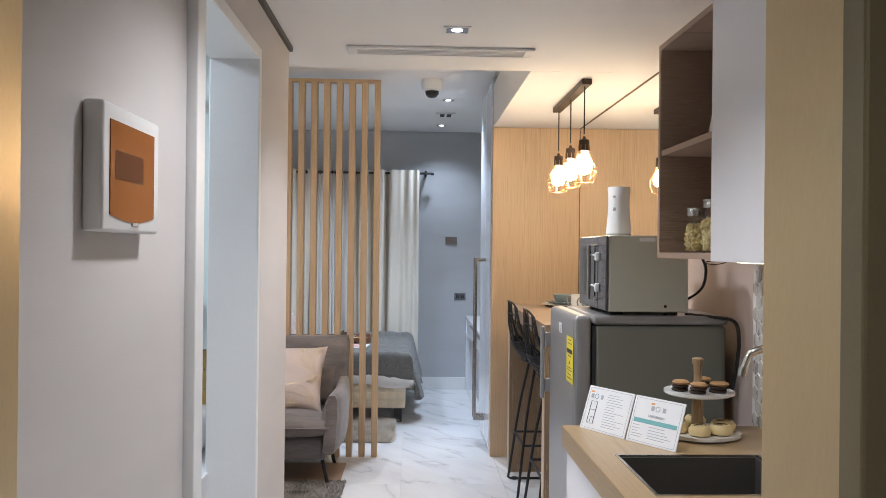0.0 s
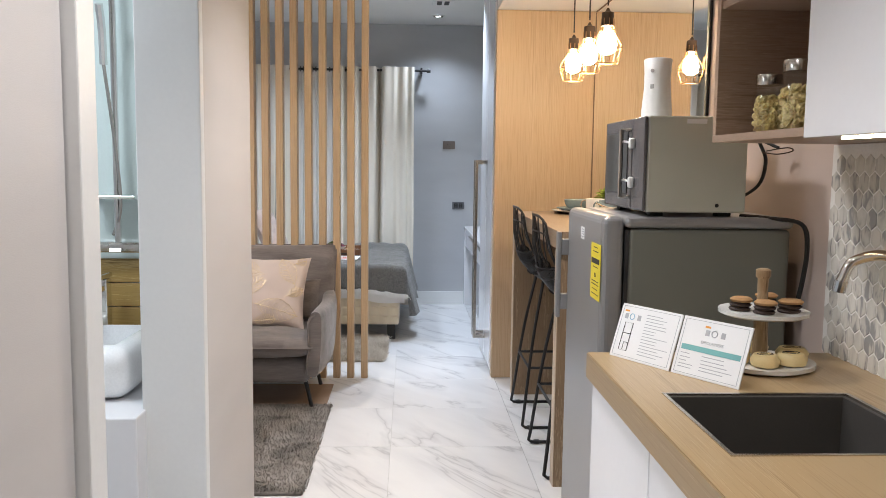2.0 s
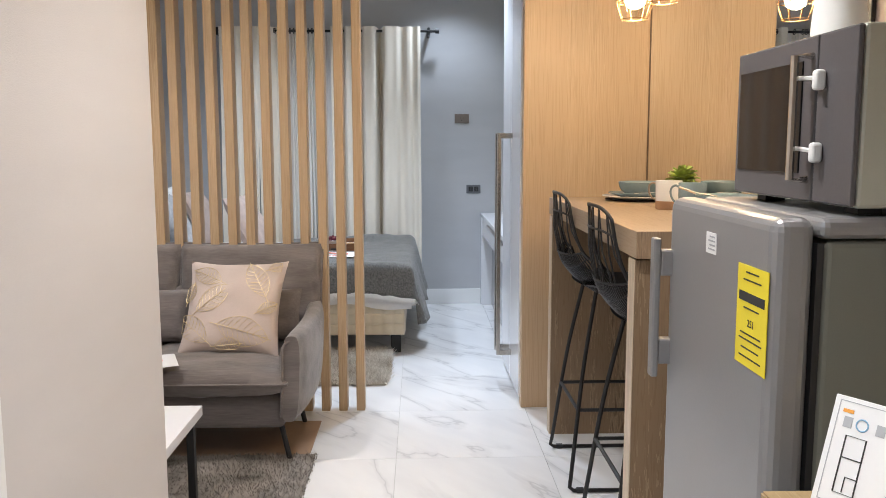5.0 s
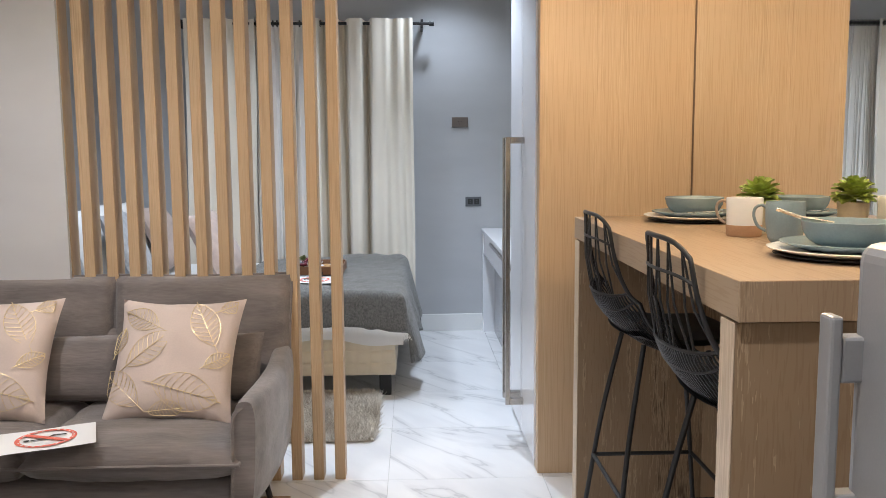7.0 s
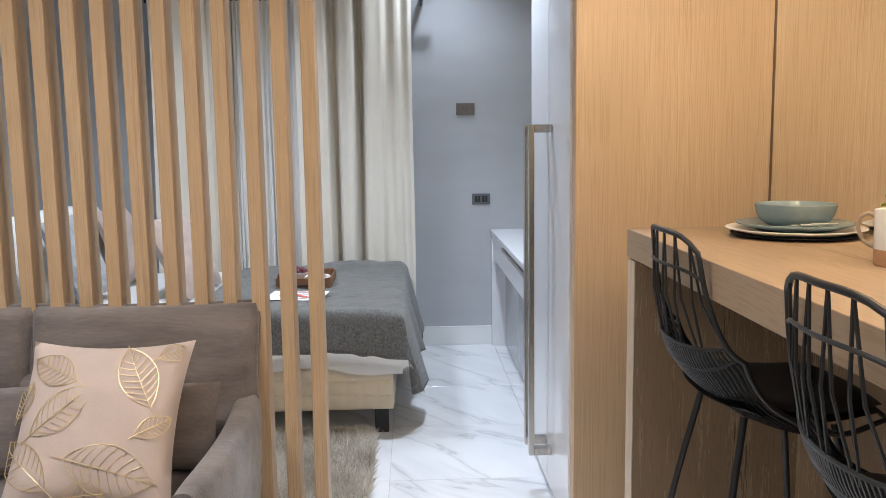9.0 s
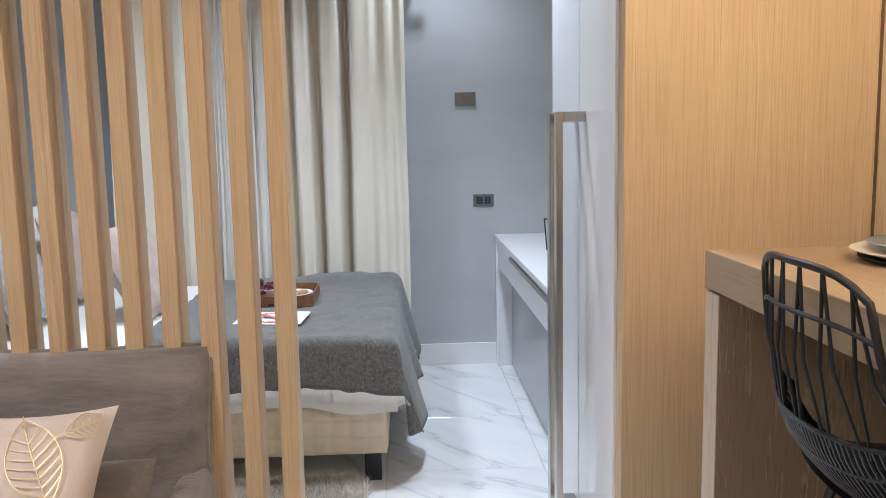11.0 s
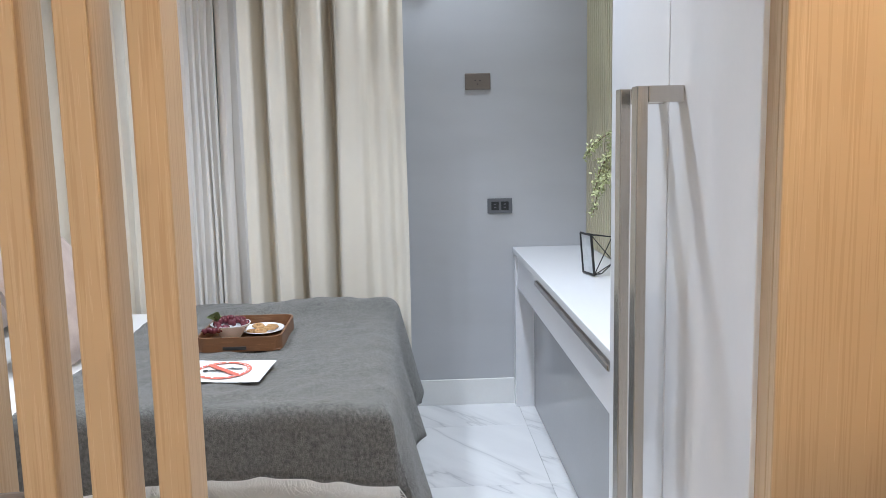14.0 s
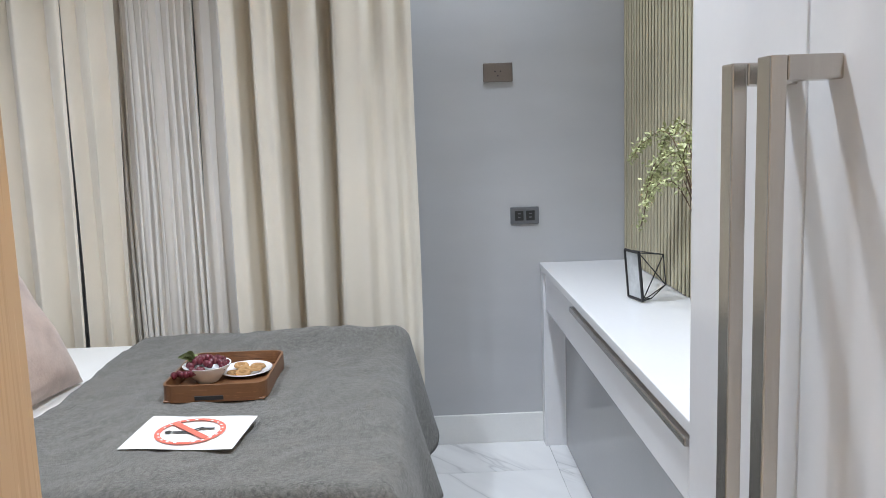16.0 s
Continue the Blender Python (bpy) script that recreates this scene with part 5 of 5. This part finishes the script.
# ---- end wall ----
mark = here()
plate_metal = mottled("bronze_plate", (0.20, 0.17, 0.15), 0.35, metal=0.6)
plate_grey = mottled("grey_plate", (0.13, 0.135, 0.145), 0.4)
sw = thing("wall_socket", (0.388, 8.325, 1.645), "bronze socket plate high on the grey wall", "wall socket", "wall sockets")
part("plate", box((0.325, 8.319, 1.607), (0.452, 8.3295, 1.687), 0.003), plate_metal, sw)
for dx, dz in ((-0.012, 0.006), (0.012, 0.006), (0, -0.012)):
    part("hole", box((0.388 + dx - 0.003, 8.3182, 1.645 + dz - 0.003), (0.388 + dx + 0.003, 8.3188, 1.645 + dz + 0.003)), black_matt, sw)
so = thing("wall_socket", (0.493, 8.325, 1.03), "dark grey double socket plate on the grey wall", "wall socket", "wall sockets")
part("plate", box((0.430, 8.319, 0.992), (0.556, 8.3295, 1.067), 0.003), plate_grey, so)
for x in (0.468, 0.518):
    o = part("outlet", box((x - 0.019, 8.3165, 1.008), (x + 0.019, 8.3188, 1.051), 0.001, 1), black_matt, so)
    for z in (1.02, 1.036):
        part("slot", box((x - 0.006, 8.3158, z), (x + 0.006, 8.3163, z + 0.005)), plate_grey, o)

rod = thing("curtain_rod", (-0.75, 8.15, 2.37), "black metal curtain rod with a cross finial", "curtain rod")
part("rod", tube([(-1.75, 8.15, 2.37), (0.15, 8.15, 2.37)], 0.012, 10), black_metal, rod)
part("finial", tube([(0.15, 8.15, 2.37), (0.185, 8.15, 2.37)], 0.02, 12), black_metal, rod)
part("bracket", box((0.085, 8.14, 2.335), (0.105, 8.329, 2.40), 0.003), black_metal, rod)
part("bracket", box((-1.70, 8.14, 2.335), (-1.68, 8.329, 2.40), 0.003), black_metal, rod)


def curtain(x0, x1, folds, depth, y, material, label, seed, bottom=0.03, top=2.40, nu=150, valleys=()):
    c = thing("curtain", ((x0 + x1) / 2, y, bottom), label, "curtain", "window curtains")
    rng = random.Random(seed)
    shift = [rng.uniform(-0.35, 0.35) for _ in range(folds + 3)]
    size = [rng.uniform(0.6, 1.15) for _ in range(folds + 3)]

    def f(u, v):
        k = u * folds
        i = int(k)
        ph = 2 * math.pi * (k + shift[i] * (1 - (k - i)) + shift[i + 1] * (k - i))
        amp = depth * (size[i] * (1 - k + i) + size[i + 1] * (k - i)) * (0.75 + 0.35 * v)
        wob = 0.012 * noise.noise(Vector((u * 6 + seed, v * 2.2, seed)))
        s = math.sin(ph)
        if valleys:
            drift = u + 0.012 * math.sin(2.1 * v + 9 * u)
            dip = sum(d * math.exp(-abs((drift - c) / w) ** 3) for c, w, d in valleys)
            return (x0 + (x1 - x0) * u + wob * 0.6, y - 0.045 + dip + 0.006 * math.sin(38 * u) + 0.5 * wob, top - (top - bottom) * v)
        x = x0 + (x1 - x0) * u + 0.018 * math.sin(2 * ph) * (0.4 + 0.6 * v) + wob + 0.02 * (1 - v) * u
        return (x, y + amp * (0.7 - 1.5 * abs(s) ** 0.8) + 0.5 * wob, top - (top - bottom) * v)
    ob = part("cloth", sheet(nu, 26, f), material, c, smooth=True)
    for k in range(folds * 2):
        u = (k + 0.5) / (folds * 2)
        x = x0 + (x1 - x0) * u
        ring = tube([(x + 0.004 * (a % 2), 8.15 + 0.022 * math.cos(a * math.pi / 8), 2.37 + 0.022 * math.sin(a * math.pi / 8)) for a in range(16)], 0.004, 5, None, True)
        part("eyelet", ring, black_metal, c, "black metal eyelet")
    return c


sheer_cloth = fabric("pale_sheer", (0.79, 0.76, 0.72), 0.06, 2, 300, 0.2)
curtain(-0.73, 0.025, 3, 0.075, 8.13, curtain_cloth, "ivory eyelet curtain hanging in deep folds", 11, valleys=((0.125, 0.034, 0.13), (0.31, 0.036, 0.14), (0.53, 0.036, 0.14), (0.80, 0.045, 0.045), (0.93, 0.028, 0.03)))
curtain(-1.66, -1.355, 1, 0.085, 8.13, curtain_cloth, "ivory eyelet curtain drawn to the side", 23, 0.03, 2.40, 80)
curtain(-1.345, -1.17, 1, 0.06, 8.13, curtain_cloth, "narrow ivory eyelet curtain fold beside the inner curtain", 4, 0.03, 2.40, 50)
curtain(-1.25, -0.88, 6, 0.03, 8.22, sheer_cloth, "thin white inner curtain between the ivory ones", 31, 0.03, 2.40, 150)
curtain(-0.865, -0.69, 1, 0.03, 8.24, sheer_cloth, "thin white inner curtain hanging nearly flat", 8, 0.03, 2.40, 50)
settle(mark, *END)

# ---- bed dressing ----
mark = here()
XE, YN, YF, ZT = -0.085, 6.585, 7.945, 0.59


def hang(a, r=0.05, flare=0.12):
    """How far out and down a cloth lies after going a metres past an edge."""
    if a <= 0:
        return a, 0.0
    q = r * math.pi / 2
    if a < q:
        return r * math.sin(a / r), r * (1 - math.cos(a / r))
    return r + flare * (a - q), r + (a - q)


def throw_at(u, v):
    right = 0.36 + 0.10 * v + 0.03 * math.sin(9 * v)
    s = -1.04 - 0.14 * (1 - v) + 0.05 * math.sin(3 * v + 1) + u * (XE + right + 1.04 + 0.14 * (1 - v))
    near = 0.234 + 0.012 * math.sin(11 * u)
    t = YN - near + v * (YF + 0.16 - YN + near)
    ox, dx = hang(s - XE, 0.07, 0.20)
    if t < YN:
        oy, dy = hang(YN - t, 0.045, 0.1)
        y = YN - oy
    elif t > YF:
        oy, dy = hang(t - YF, 0.05, 0.1)
        y = YF + oy
    else:
        y, dy = t, 0.0
    z = ZT + 0.012 - math.hypot(dx, dy) if dx and dy else ZT + 0.012 - dx - dy
    x = XE + ox
    if dx > 0:
        y += 0.03 * dx * math.sin(t * 14) + (0.25 * dx * max(0, YN + 0.1 - t) / 0.3)
        x += 0.09 * dx * math.sin(t * 13 + 1.0) + 0.02 * dx * math.sin(t * 31 + 2.0)
    n = noise.noise(Vector((x * 5, y * 5, 1.7))) * 0.012 + noise.noise(Vector((x * 14, y * 14 - x * 8, 4))) * 0.009
    n += 0.014 * max(0.0, noise.noise(Vector((x * 2 + y * 4, y * 1.5 - x * 4, 9.3)))) ** 2
    ridge = 0.05 * math.exp(-((t - 7.78) / 0.09) ** 2) * max(0.0, min(1.0, (s + 0.95) / 0.6))
    return (x, y, max(0.10, z + n + ridge + 0.012 * math.exp(-((s + 0.55) / 0.5) ** 2)))


throw = thing("throw_blanket", (-0.5, 7.2, ZT), "charcoal wool throw with a pale fringe draped over the bed", "blanket")
b = sheet(70, 84, throw_at)
ob = part("cloth", b, throw_cloth, throw, smooth=True)
solid = ob.modifiers.new("thickness", "SOLIDIFY")
solid.thickness = 0.006
b = bmesh.new()
rng = random.Random(9)
for k in range(430):
    u = k / 430 * 0.79
    p = Vector(throw_at(u, 0.0))
    l = rng.uniform(0.022, 0.05)
    tube([p, p + Vector((rng.gauss(0, 0.006), -0.004, -l * 0.6)), p + Vector((rng.gauss(0, 0.014), -0.002, -l))], 0.0015, 4, b)
tagged(part("fringe", b, white_cloth, throw, "off-white fringe"), kind="stuff")
p = Vector(throw_at(1.0, 0.93))
part("tassel", turned(lathe([(0.004, 0.0), (0.011, -0.01), (0.013, -0.055), (0, -0.058)], 10), pose(0.065, 7.93, 0.185)), black_matt, throw, "black corner tassel")
under = thing("white_blanket", (-0.4, 6.57, 0.4), "white cotton blanket edge showing under the throw", "blanket")
part("cloth", sheet(60, 6, lambda u, v: (-1.9 + 1.86 * u, YN - 0.016 - 0.012 * v + 0.004 * math.sin(40 * u), 0.42 - (0.09 + 0.012 * math.sin(23 * u) + 0.035 * max(0, u - 0.82) / 0.18) * v)), white_cloth, under, smooth=True)

quilt = bmesh.new()


def puff(u, v, nx, nz):
    return 0.010 * (abs(math.sin(math.pi * u * nx)) * abs(math.sin(math.pi * v * nz))) ** 0.4


sheet(180, 32, lambda u, v: (-2.08 + 1.99 * u, 6.598 - puff(u, v, 26, 4), 0.125 + 0.28 * v), quilt)
sheet(100, 32, lambda u, v: (-0.092 + puff(u, v, 16, 4), 6.61 + 1.31 * u, 0.125 + 0.28 * v), quilt)
part("quilting", quilt, cream_cloth, bed, "stitched cream quilting", smooth=True)

knit = fabric("grey_knit", (0.34, 0.34, 0.35), 0.3, 30, 90, 1.0)


def bed_pillow(m, w, d, h, material, label, seed):
    p = thing("bed_pillow", m.translation, label, "pillow", "pillows on the bed")
    part("cover", turned(cushion(w, d, h, 0.06, 22, 0.4, 0.012, seed), m), material, p, smooth=True)
    return p


bed_pillow(pose(-1.92, 6.98, 0.83, 0, 68, 0), 0.48, 0.62, 0.16, white_cloth, "white pillow leaning at the head of the bed", 1)
bed_pillow(pose(-1.92, 7.58, 0.83, 0, 68, 0), 0.48, 0.58, 0.16, white_cloth, "white pillow leaning at the head of the bed", 2)
bed_pillow(pose(-1.72, 6.95, 0.82, 0, 65, 4), 0.45, 0.45, 0.15, knit, "grey chunky knit pillow before a white one", 3)
bed_pillow(pose(-1.25, 7.20, 0.80, 0, 60, -6), 0.47, 0.50, 0.16, dusty_cloth, "dusty blush quilted pillow standing on the bed", 4)
bed_pillow(pose(-1.72, 7.62, 0.82, 0, 65, 0), 0.45, 0.45, 0.15, dusty_cloth, "dusty blush quilted pillow before a white one", 5)

no_lying_sign(pose(-0.582, 6.868, ZT + 0.036, 1.5, 0, -6), "on the charcoal throw")

tray = thing("serving_tray", (-0.60, 7.34, ZT), "walnut serving tray with rounded corners on the bed", "tray")
TX0, TX1, TY0, TY1, TZ = -0.745, -0.435, 7.125, 7.475, ZT + 0.026
part("bottom", box((TX0 + 0.004, TY0 + 0.004, TZ), (TX1 - 0.004, TY1 - 0.004, TZ + 0.006), 0.002, 1), tray_wood, tray)


def rounded(x0, x1, y0, y1, r, n=6):
    out = []
    for cx, cy, a0 in ((x1 - r, y1 - r, 0), (x0 + r, y1 - r, 90), (x0 + r, y0 + r, 180), (x1 - r, y0 + r, 270)):
        out += [(cx + r * math.cos(radians(a0 + 90 * k / n)), cy + r * math.sin(radians(a0 + 90 * k / n))) for k in range(n + 1)]
    return out


b = bmesh.new()
o, i = rounded(TX0, TX1, TY0, TY1, 0.04), rounded(TX0 + 0.007, TX1 - 0.007, TY0 + 0.007, TY1 - 0.007, 0.034)
loops = [[b.verts.new((*p, z)) for p in ring] for ring, z in ((o, TZ), (o, TZ + 0.05), (i, TZ + 0.05), (i, TZ))]
for a, c in zip(loops, loops[1:] + loops[:1]):
    for k in range(len(a)):
        b.faces.new((a[k], a[(k + 1) % len(a)], c[(k + 1) % len(a)], c[k]))
part("wall", b, tray_wood, tray)
part("grip", box((-0.645, TY0 - 0.0015, TZ + 0.006), (-0.56, TY0 + 0.001, TZ + 0.018), 0.0005, 1), black_matt, tray, "dark grip opening")
bw = thing("fruit_bowl", (-0.655, 7.31, TZ), "white bowl heaped with red grapes", "bowl")
part("shell", turned(lathe([(0, 0.0), (0.035, 0.0), (0.075, 0.05), (0.0755, 0.053), (0.072, 0.053), (0.035, 0.008), (0, 0.006)], 36), pose(-0.655, 7.31, TZ + 0.0065)), white_gloss, bw, smooth=True)
grape = mottled("red_grape", (0.11, 0.02, 0.03), 0.25, 40, 0.4)
grapes = thing("grapes", (-0.66, 7.31, TZ + 0.03), "bunch of dark red grapes with a few leaves", "grapes")
rng = random.Random(5)
ball = None
for k in range(44):
    a, q = rng.uniform(0, 6.28), 0.062 * math.sqrt(rng.random())
    gx, gy, gz = -0.655 + q * math.cos(a), 7.31 + q * math.sin(a), TZ + 0.052 + 0.026 * (1 - (q / 0.065) ** 2) + rng.uniform(-0.004, 0.004)
    if k > 38:
        gx, gy, gz = -0.735 + 0.012 * (k - 39), 7.235 + rng.uniform(-0.01, 0.01), TZ + 0.05
    if ball is None:
        ob = part("grape", lathe([(0, -0.0115), (0.007, -0.0085), (0.0105, 0), (0.007, 0.0085), (0, 0.0115)], 12), grape, grapes, smooth=True)
        ball = ob.data
    else:
        ob = new("grape", ball)
        ob.parent, ob.matrix_parent_inverse = grapes, grapes.matrix_basis.inverted()
    ob.location = (gx, gy, gz)
leaf_pale = mottled("grape_leaf", (0.26, 0.33, 0.14), 0.6, 30, 0.3)
for k in range(5):
    part("leaf", turned(sheet(5, 4, lambda u, v: (0.05 * u, 0.03 * (v - 0.5) * math.sin(math.pi * (0.1 + 0.85 * u)) * 1.6, 0.012 * math.sin(3 * u) + 0.004 * math.sin(9 * v))), pose(-0.70, 7.33, TZ + 0.055 + 0.004 * k, 10 * k, -15, 120 + 28 * k)), leaf_pale, grapes, "pale green leaf")
pl = thing("biscuit_plate", (-0.545, 7.37, TZ), "white plate with golden ring biscuits", "plate")
part("dish", turned(lathe([(0, 0.0), (0.05, 0.0), (0.085, 0.012), (0.084, 0.015), (0.05, 0.005), (0, 0.005)], 36), pose(-0.548, 7.38, TZ + 0.0065)), white_gloss, pl, smooth=True)
for k, (dx, dy) in enumerate(((-0.03, -0.04), (0.0, -0.05), (0.03, -0.02), (0.0, -0.01), (0.035, 0.02), (-0.02, 0.02))):
    d = thing("biscuit", (-0.548 + dx, 7.38 + dy, TZ + 0.012), "golden ring biscuit on a white plate", "biscuit", "biscuits on the tray")
    part("ring", turned(lathe([(0.008, 0.002), (0.012, 0.009), (0.022, 0.008), (0.025, 0.003), (0.012, 0), (0.008, 0.002)], 20), pose(-0.548 + dx, 7.38 + dy, TZ + 0.0135 + 0.003 * (k % 3), 6 * (k % 2), 5, 0)), biscuit, d, smooth=True)
settle(mark, *BED)

# ---- desk things ----
mark = here()
fr = thing("photo_frame", (0.77, 7.43, 0.80), "black wire geometric photo frame on the desk", "photo frame")
A, B_, C, D_ = Vector((0.742, 7.49, 0.807)), Vector((0.765, 7.40, 0.807)), Vector((0.752, 7.40, 0.965)), Vector((0.73, 7.49, 0.965))
E1, E2 = Vector((0.845, 7.45, 0.95)), Vector((0.85, 7.44, 0.85))
F1 = Vector((0.80, 7.43, 0.807))
for a, b in ((A, B_), (B_, C), (C, D_), (D_, A)):
    part("front_bar", tube([a, b], 0.005, 6), black_metal, fr)
for a, b in ((C, E1), (D_, E1), (E1, E2), (B_, E2), (A, F1), (B_, F1), (F1, E2), (C, E2), (B_, E1)):
    part("wire", tube([a, b], 0.002, 5), black_metal, fr)
b = bmesh.new()
b.faces.new([b.verts.new(p) for p in (A, B_, C, D_)])
bmesh.ops.extrude_face_region(b, geom=list(b.faces))
bmesh.ops.translate(b, verts=b.verts[-4:], vec=(0.002, 0, 0))
part("picture", b, mottled("pale_photo", (0.55, 0.57, 0.58), 0.2, 20, 0.2), fr)

vase = thing("plant_vase", (0.86, 7.06, 0.80), "clear glass vase with pale green fern sprays", "plant")
part("glass", turned(lathe([(0, 0.001), (0.04, 0.001), (0.045, 0.02), (0.03, 0.12), (0.035, 0.16), (0.032, 0.16), (0.027, 0.12), (0.041, 0.022), (0, 0.01)], 28), pose(0.86, 7.06, 0.80)), jar_glass, vase, smooth=True)
fern = mottled("fern_green", (0.46, 0.48, 0.25), 0.6, 40, 0.3)
stem_m = mottled("fern_stem", (0.12, 0.07, 0.04), 0.6)
rng = random.Random(12)
for k, (ex, ey, ez, droop) in enumerate(((-0.10, 0.24, 1.36, 0.06), (-0.07, 0.22, 1.30, 0.12), (-0.09, 0.2, 1.22, 0.14), (-0.04, 0.25, 1.26, 0.1), (-0.03, 0.2, 1.38, 0.05), (-0.12, 0.1, 1.3, 0.12), (0.02, 0.1, 1.4, 0.08), (-0.05, 0.05, 1.35, 0.1))):
    ey, ez = ey * 1.75, ez - 0.03
    pts = curve([(0.86, 7.06, 0.82), (0.86, 7.06, 1.0), (0.86 + ex * 0.4, 7.06 + ey * 0.5, ez), (0.86 + ex * 0.85, 7.06 + ey * 0.85, ez - droop * 0.15), (0.86 + ex * 1.1, 7.06 + ey * 1.0, ez - droop)], 8)
    spray = part("stem", tube(pts, 0.0016, 5), stem_m, vase)
    b = bmesh.new()
    for j in range(15, len(pts)):
        for _ in range(10):
            p = pts[j] + Vector((rng.gauss(0, 0.009), rng.gauss(0, 0.009), rng.gauss(-0.002, 0.008)))
            leafm = sheet(2, 1, lambda u, v: (0.014 * u, 0.006 * (v - 0.5) * (1.2 - abs(u - 0.5)), 0.002 * u))
            join(b, turned(leafm, pose(*p, rng.uniform(-60, 60), rng.uniform(-60, 60), rng.uniform(0, 360))))
    tagged(part("foliage", b, fern, vase, "pale green leaflets"), kind="stuff")
settle(mark, *DESK)

# ---- floor tiles ----
bm = box((-2.4, -1.35, -0.1), (1.32, 8.5, -0.004))
floor = structure("floor", bm, grout, "white marble-look porcelain tiles with grey veins", "floor")
T = 0.632
tile_mesh = None
for i in range(-4, 3):
    for j in range(-9, 8):
        x, y = -0.065 + i * T, 4.224 + j * T
        if x + T < -2.25 or y > 8.4:
            continue
        if tile_mesh is None:
            ob = part("tile", box((0.0008, 0.0008, -0.008), (T - 0.0008, T - 0.0008, 0), 0.0006, 1), marble_tile, floor)
            tile_mesh = ob.data
        else:
            ob = new("tile", tile_mesh)
            ob.parent = floor
        ob.location = (x, y, 0)

# ---- hexagon backsplash ----
hex_mat = mat("marble_hexagon", (0.6, 0.59, 0.56), 0.22)
info = node(hex_mat, "ShaderNodeObjectInfo")
vv = coords(hex_mat, (1, 2.2, 0.8), True)
turn = node(hex_mat, "ShaderNodeMath")
turn.operation = "MULTIPLY"
turn.inputs[1].default_value = 2.4
link(hex_mat, info.outputs["Random"], turn.inputs[0])
spin = node(hex_mat, "ShaderNodeCombineXYZ")
link(hex_mat, turn.outputs[0], spin.inputs["X"])
link(hex_mat, spin.outputs["Vector"], [n for n in hex_mat.node_tree.nodes if n.type == "MAPPING"][0].inputs["Rotation"])
nn = node(hex_mat, "ShaderNodeTexNoise", Scale=17.0, Detail=3.0, Distortion=0.6)
link(hex_mat, vv, nn.inputs["Vector"])
tone = node(hex_mat, "ShaderNodeMath")
tone.operation = "MULTIPLY_ADD"
link(hex_mat, info.outputs["Random"], tone.inputs[0])
tone.inputs[1].default_value = 0.18
link(hex_mat, nn.outputs["Fac"], tone.inputs[2])
link(hex_mat, ramp(hex_mat, tone.outputs[0], [(0.46, (0.38, 0.37, 0.36)), (0.53, (0.64, 0.61, 0.56)), (0.70, (0.76, 0.73, 0.67))]), bsdf(hex_mat).inputs["Base Color"])
splash = structure("backsplash", box((1.1585, 0.84, 0.853), (1.1645, 2.562, 1.416)), mottled("white_grout", (0.83, 0.81, 0.78), 0.8), "grey-white marble hexagon mosaic behind the sink", "backsplash")


def hexagon(w, h, t):
    b = bmesh.new()
    rim = [(0, h / 2), (w / 2, h / 4), (w / 2, -h / 4), (0, -h / 2), (-w / 2, -h / 4), (-w / 2, h / 4)]
    lo = [b.verts.new((0, y, z)) for y, z in rim]
    hi = [b.verts.new((-t, y * 0.93, z * 0.94)) for y, z in rim]
    b.faces.new(hi)
    for k in range(6):
        b.faces.new((lo[k], lo[(k + 1) % 6], hi[(k + 1) % 6], hi[k]))
    return b


HW, HH = 0.043, 0.0555
hex_mesh, far = None, bmesh.new()
for j in range(-1, 16):
    for i in range(40):
        y, z = 2.539 - i * (HW + 0.003) - (j % 2) * (HW + 0.003) / 2, 0.872 + j * (HH * 0.75 + 0.003)
        if z + HH / 2 > 1.415 or z - HH / 2 < 0.842 or y - HW / 2 < 0.842:
            continue
        if y < 1.74:
            join(far, turned(hexagon(HW, HH, 0.0018), Matrix.Translation((1.1585, y, z))))
            continue
        if hex_mesh is None:
            ob = part("hexagon_tile", hexagon(HW, HH, 0.0018), hex_mat, splash)
            hex_mesh = ob.data
        else:
            ob = new("hexagon_tile", hex_mesh)
            ob.parent = splash
        ob.location = (1.1585, y, z)
tagged(part("hexagon_rest", far, hex_mat, splash), kind="stuff")
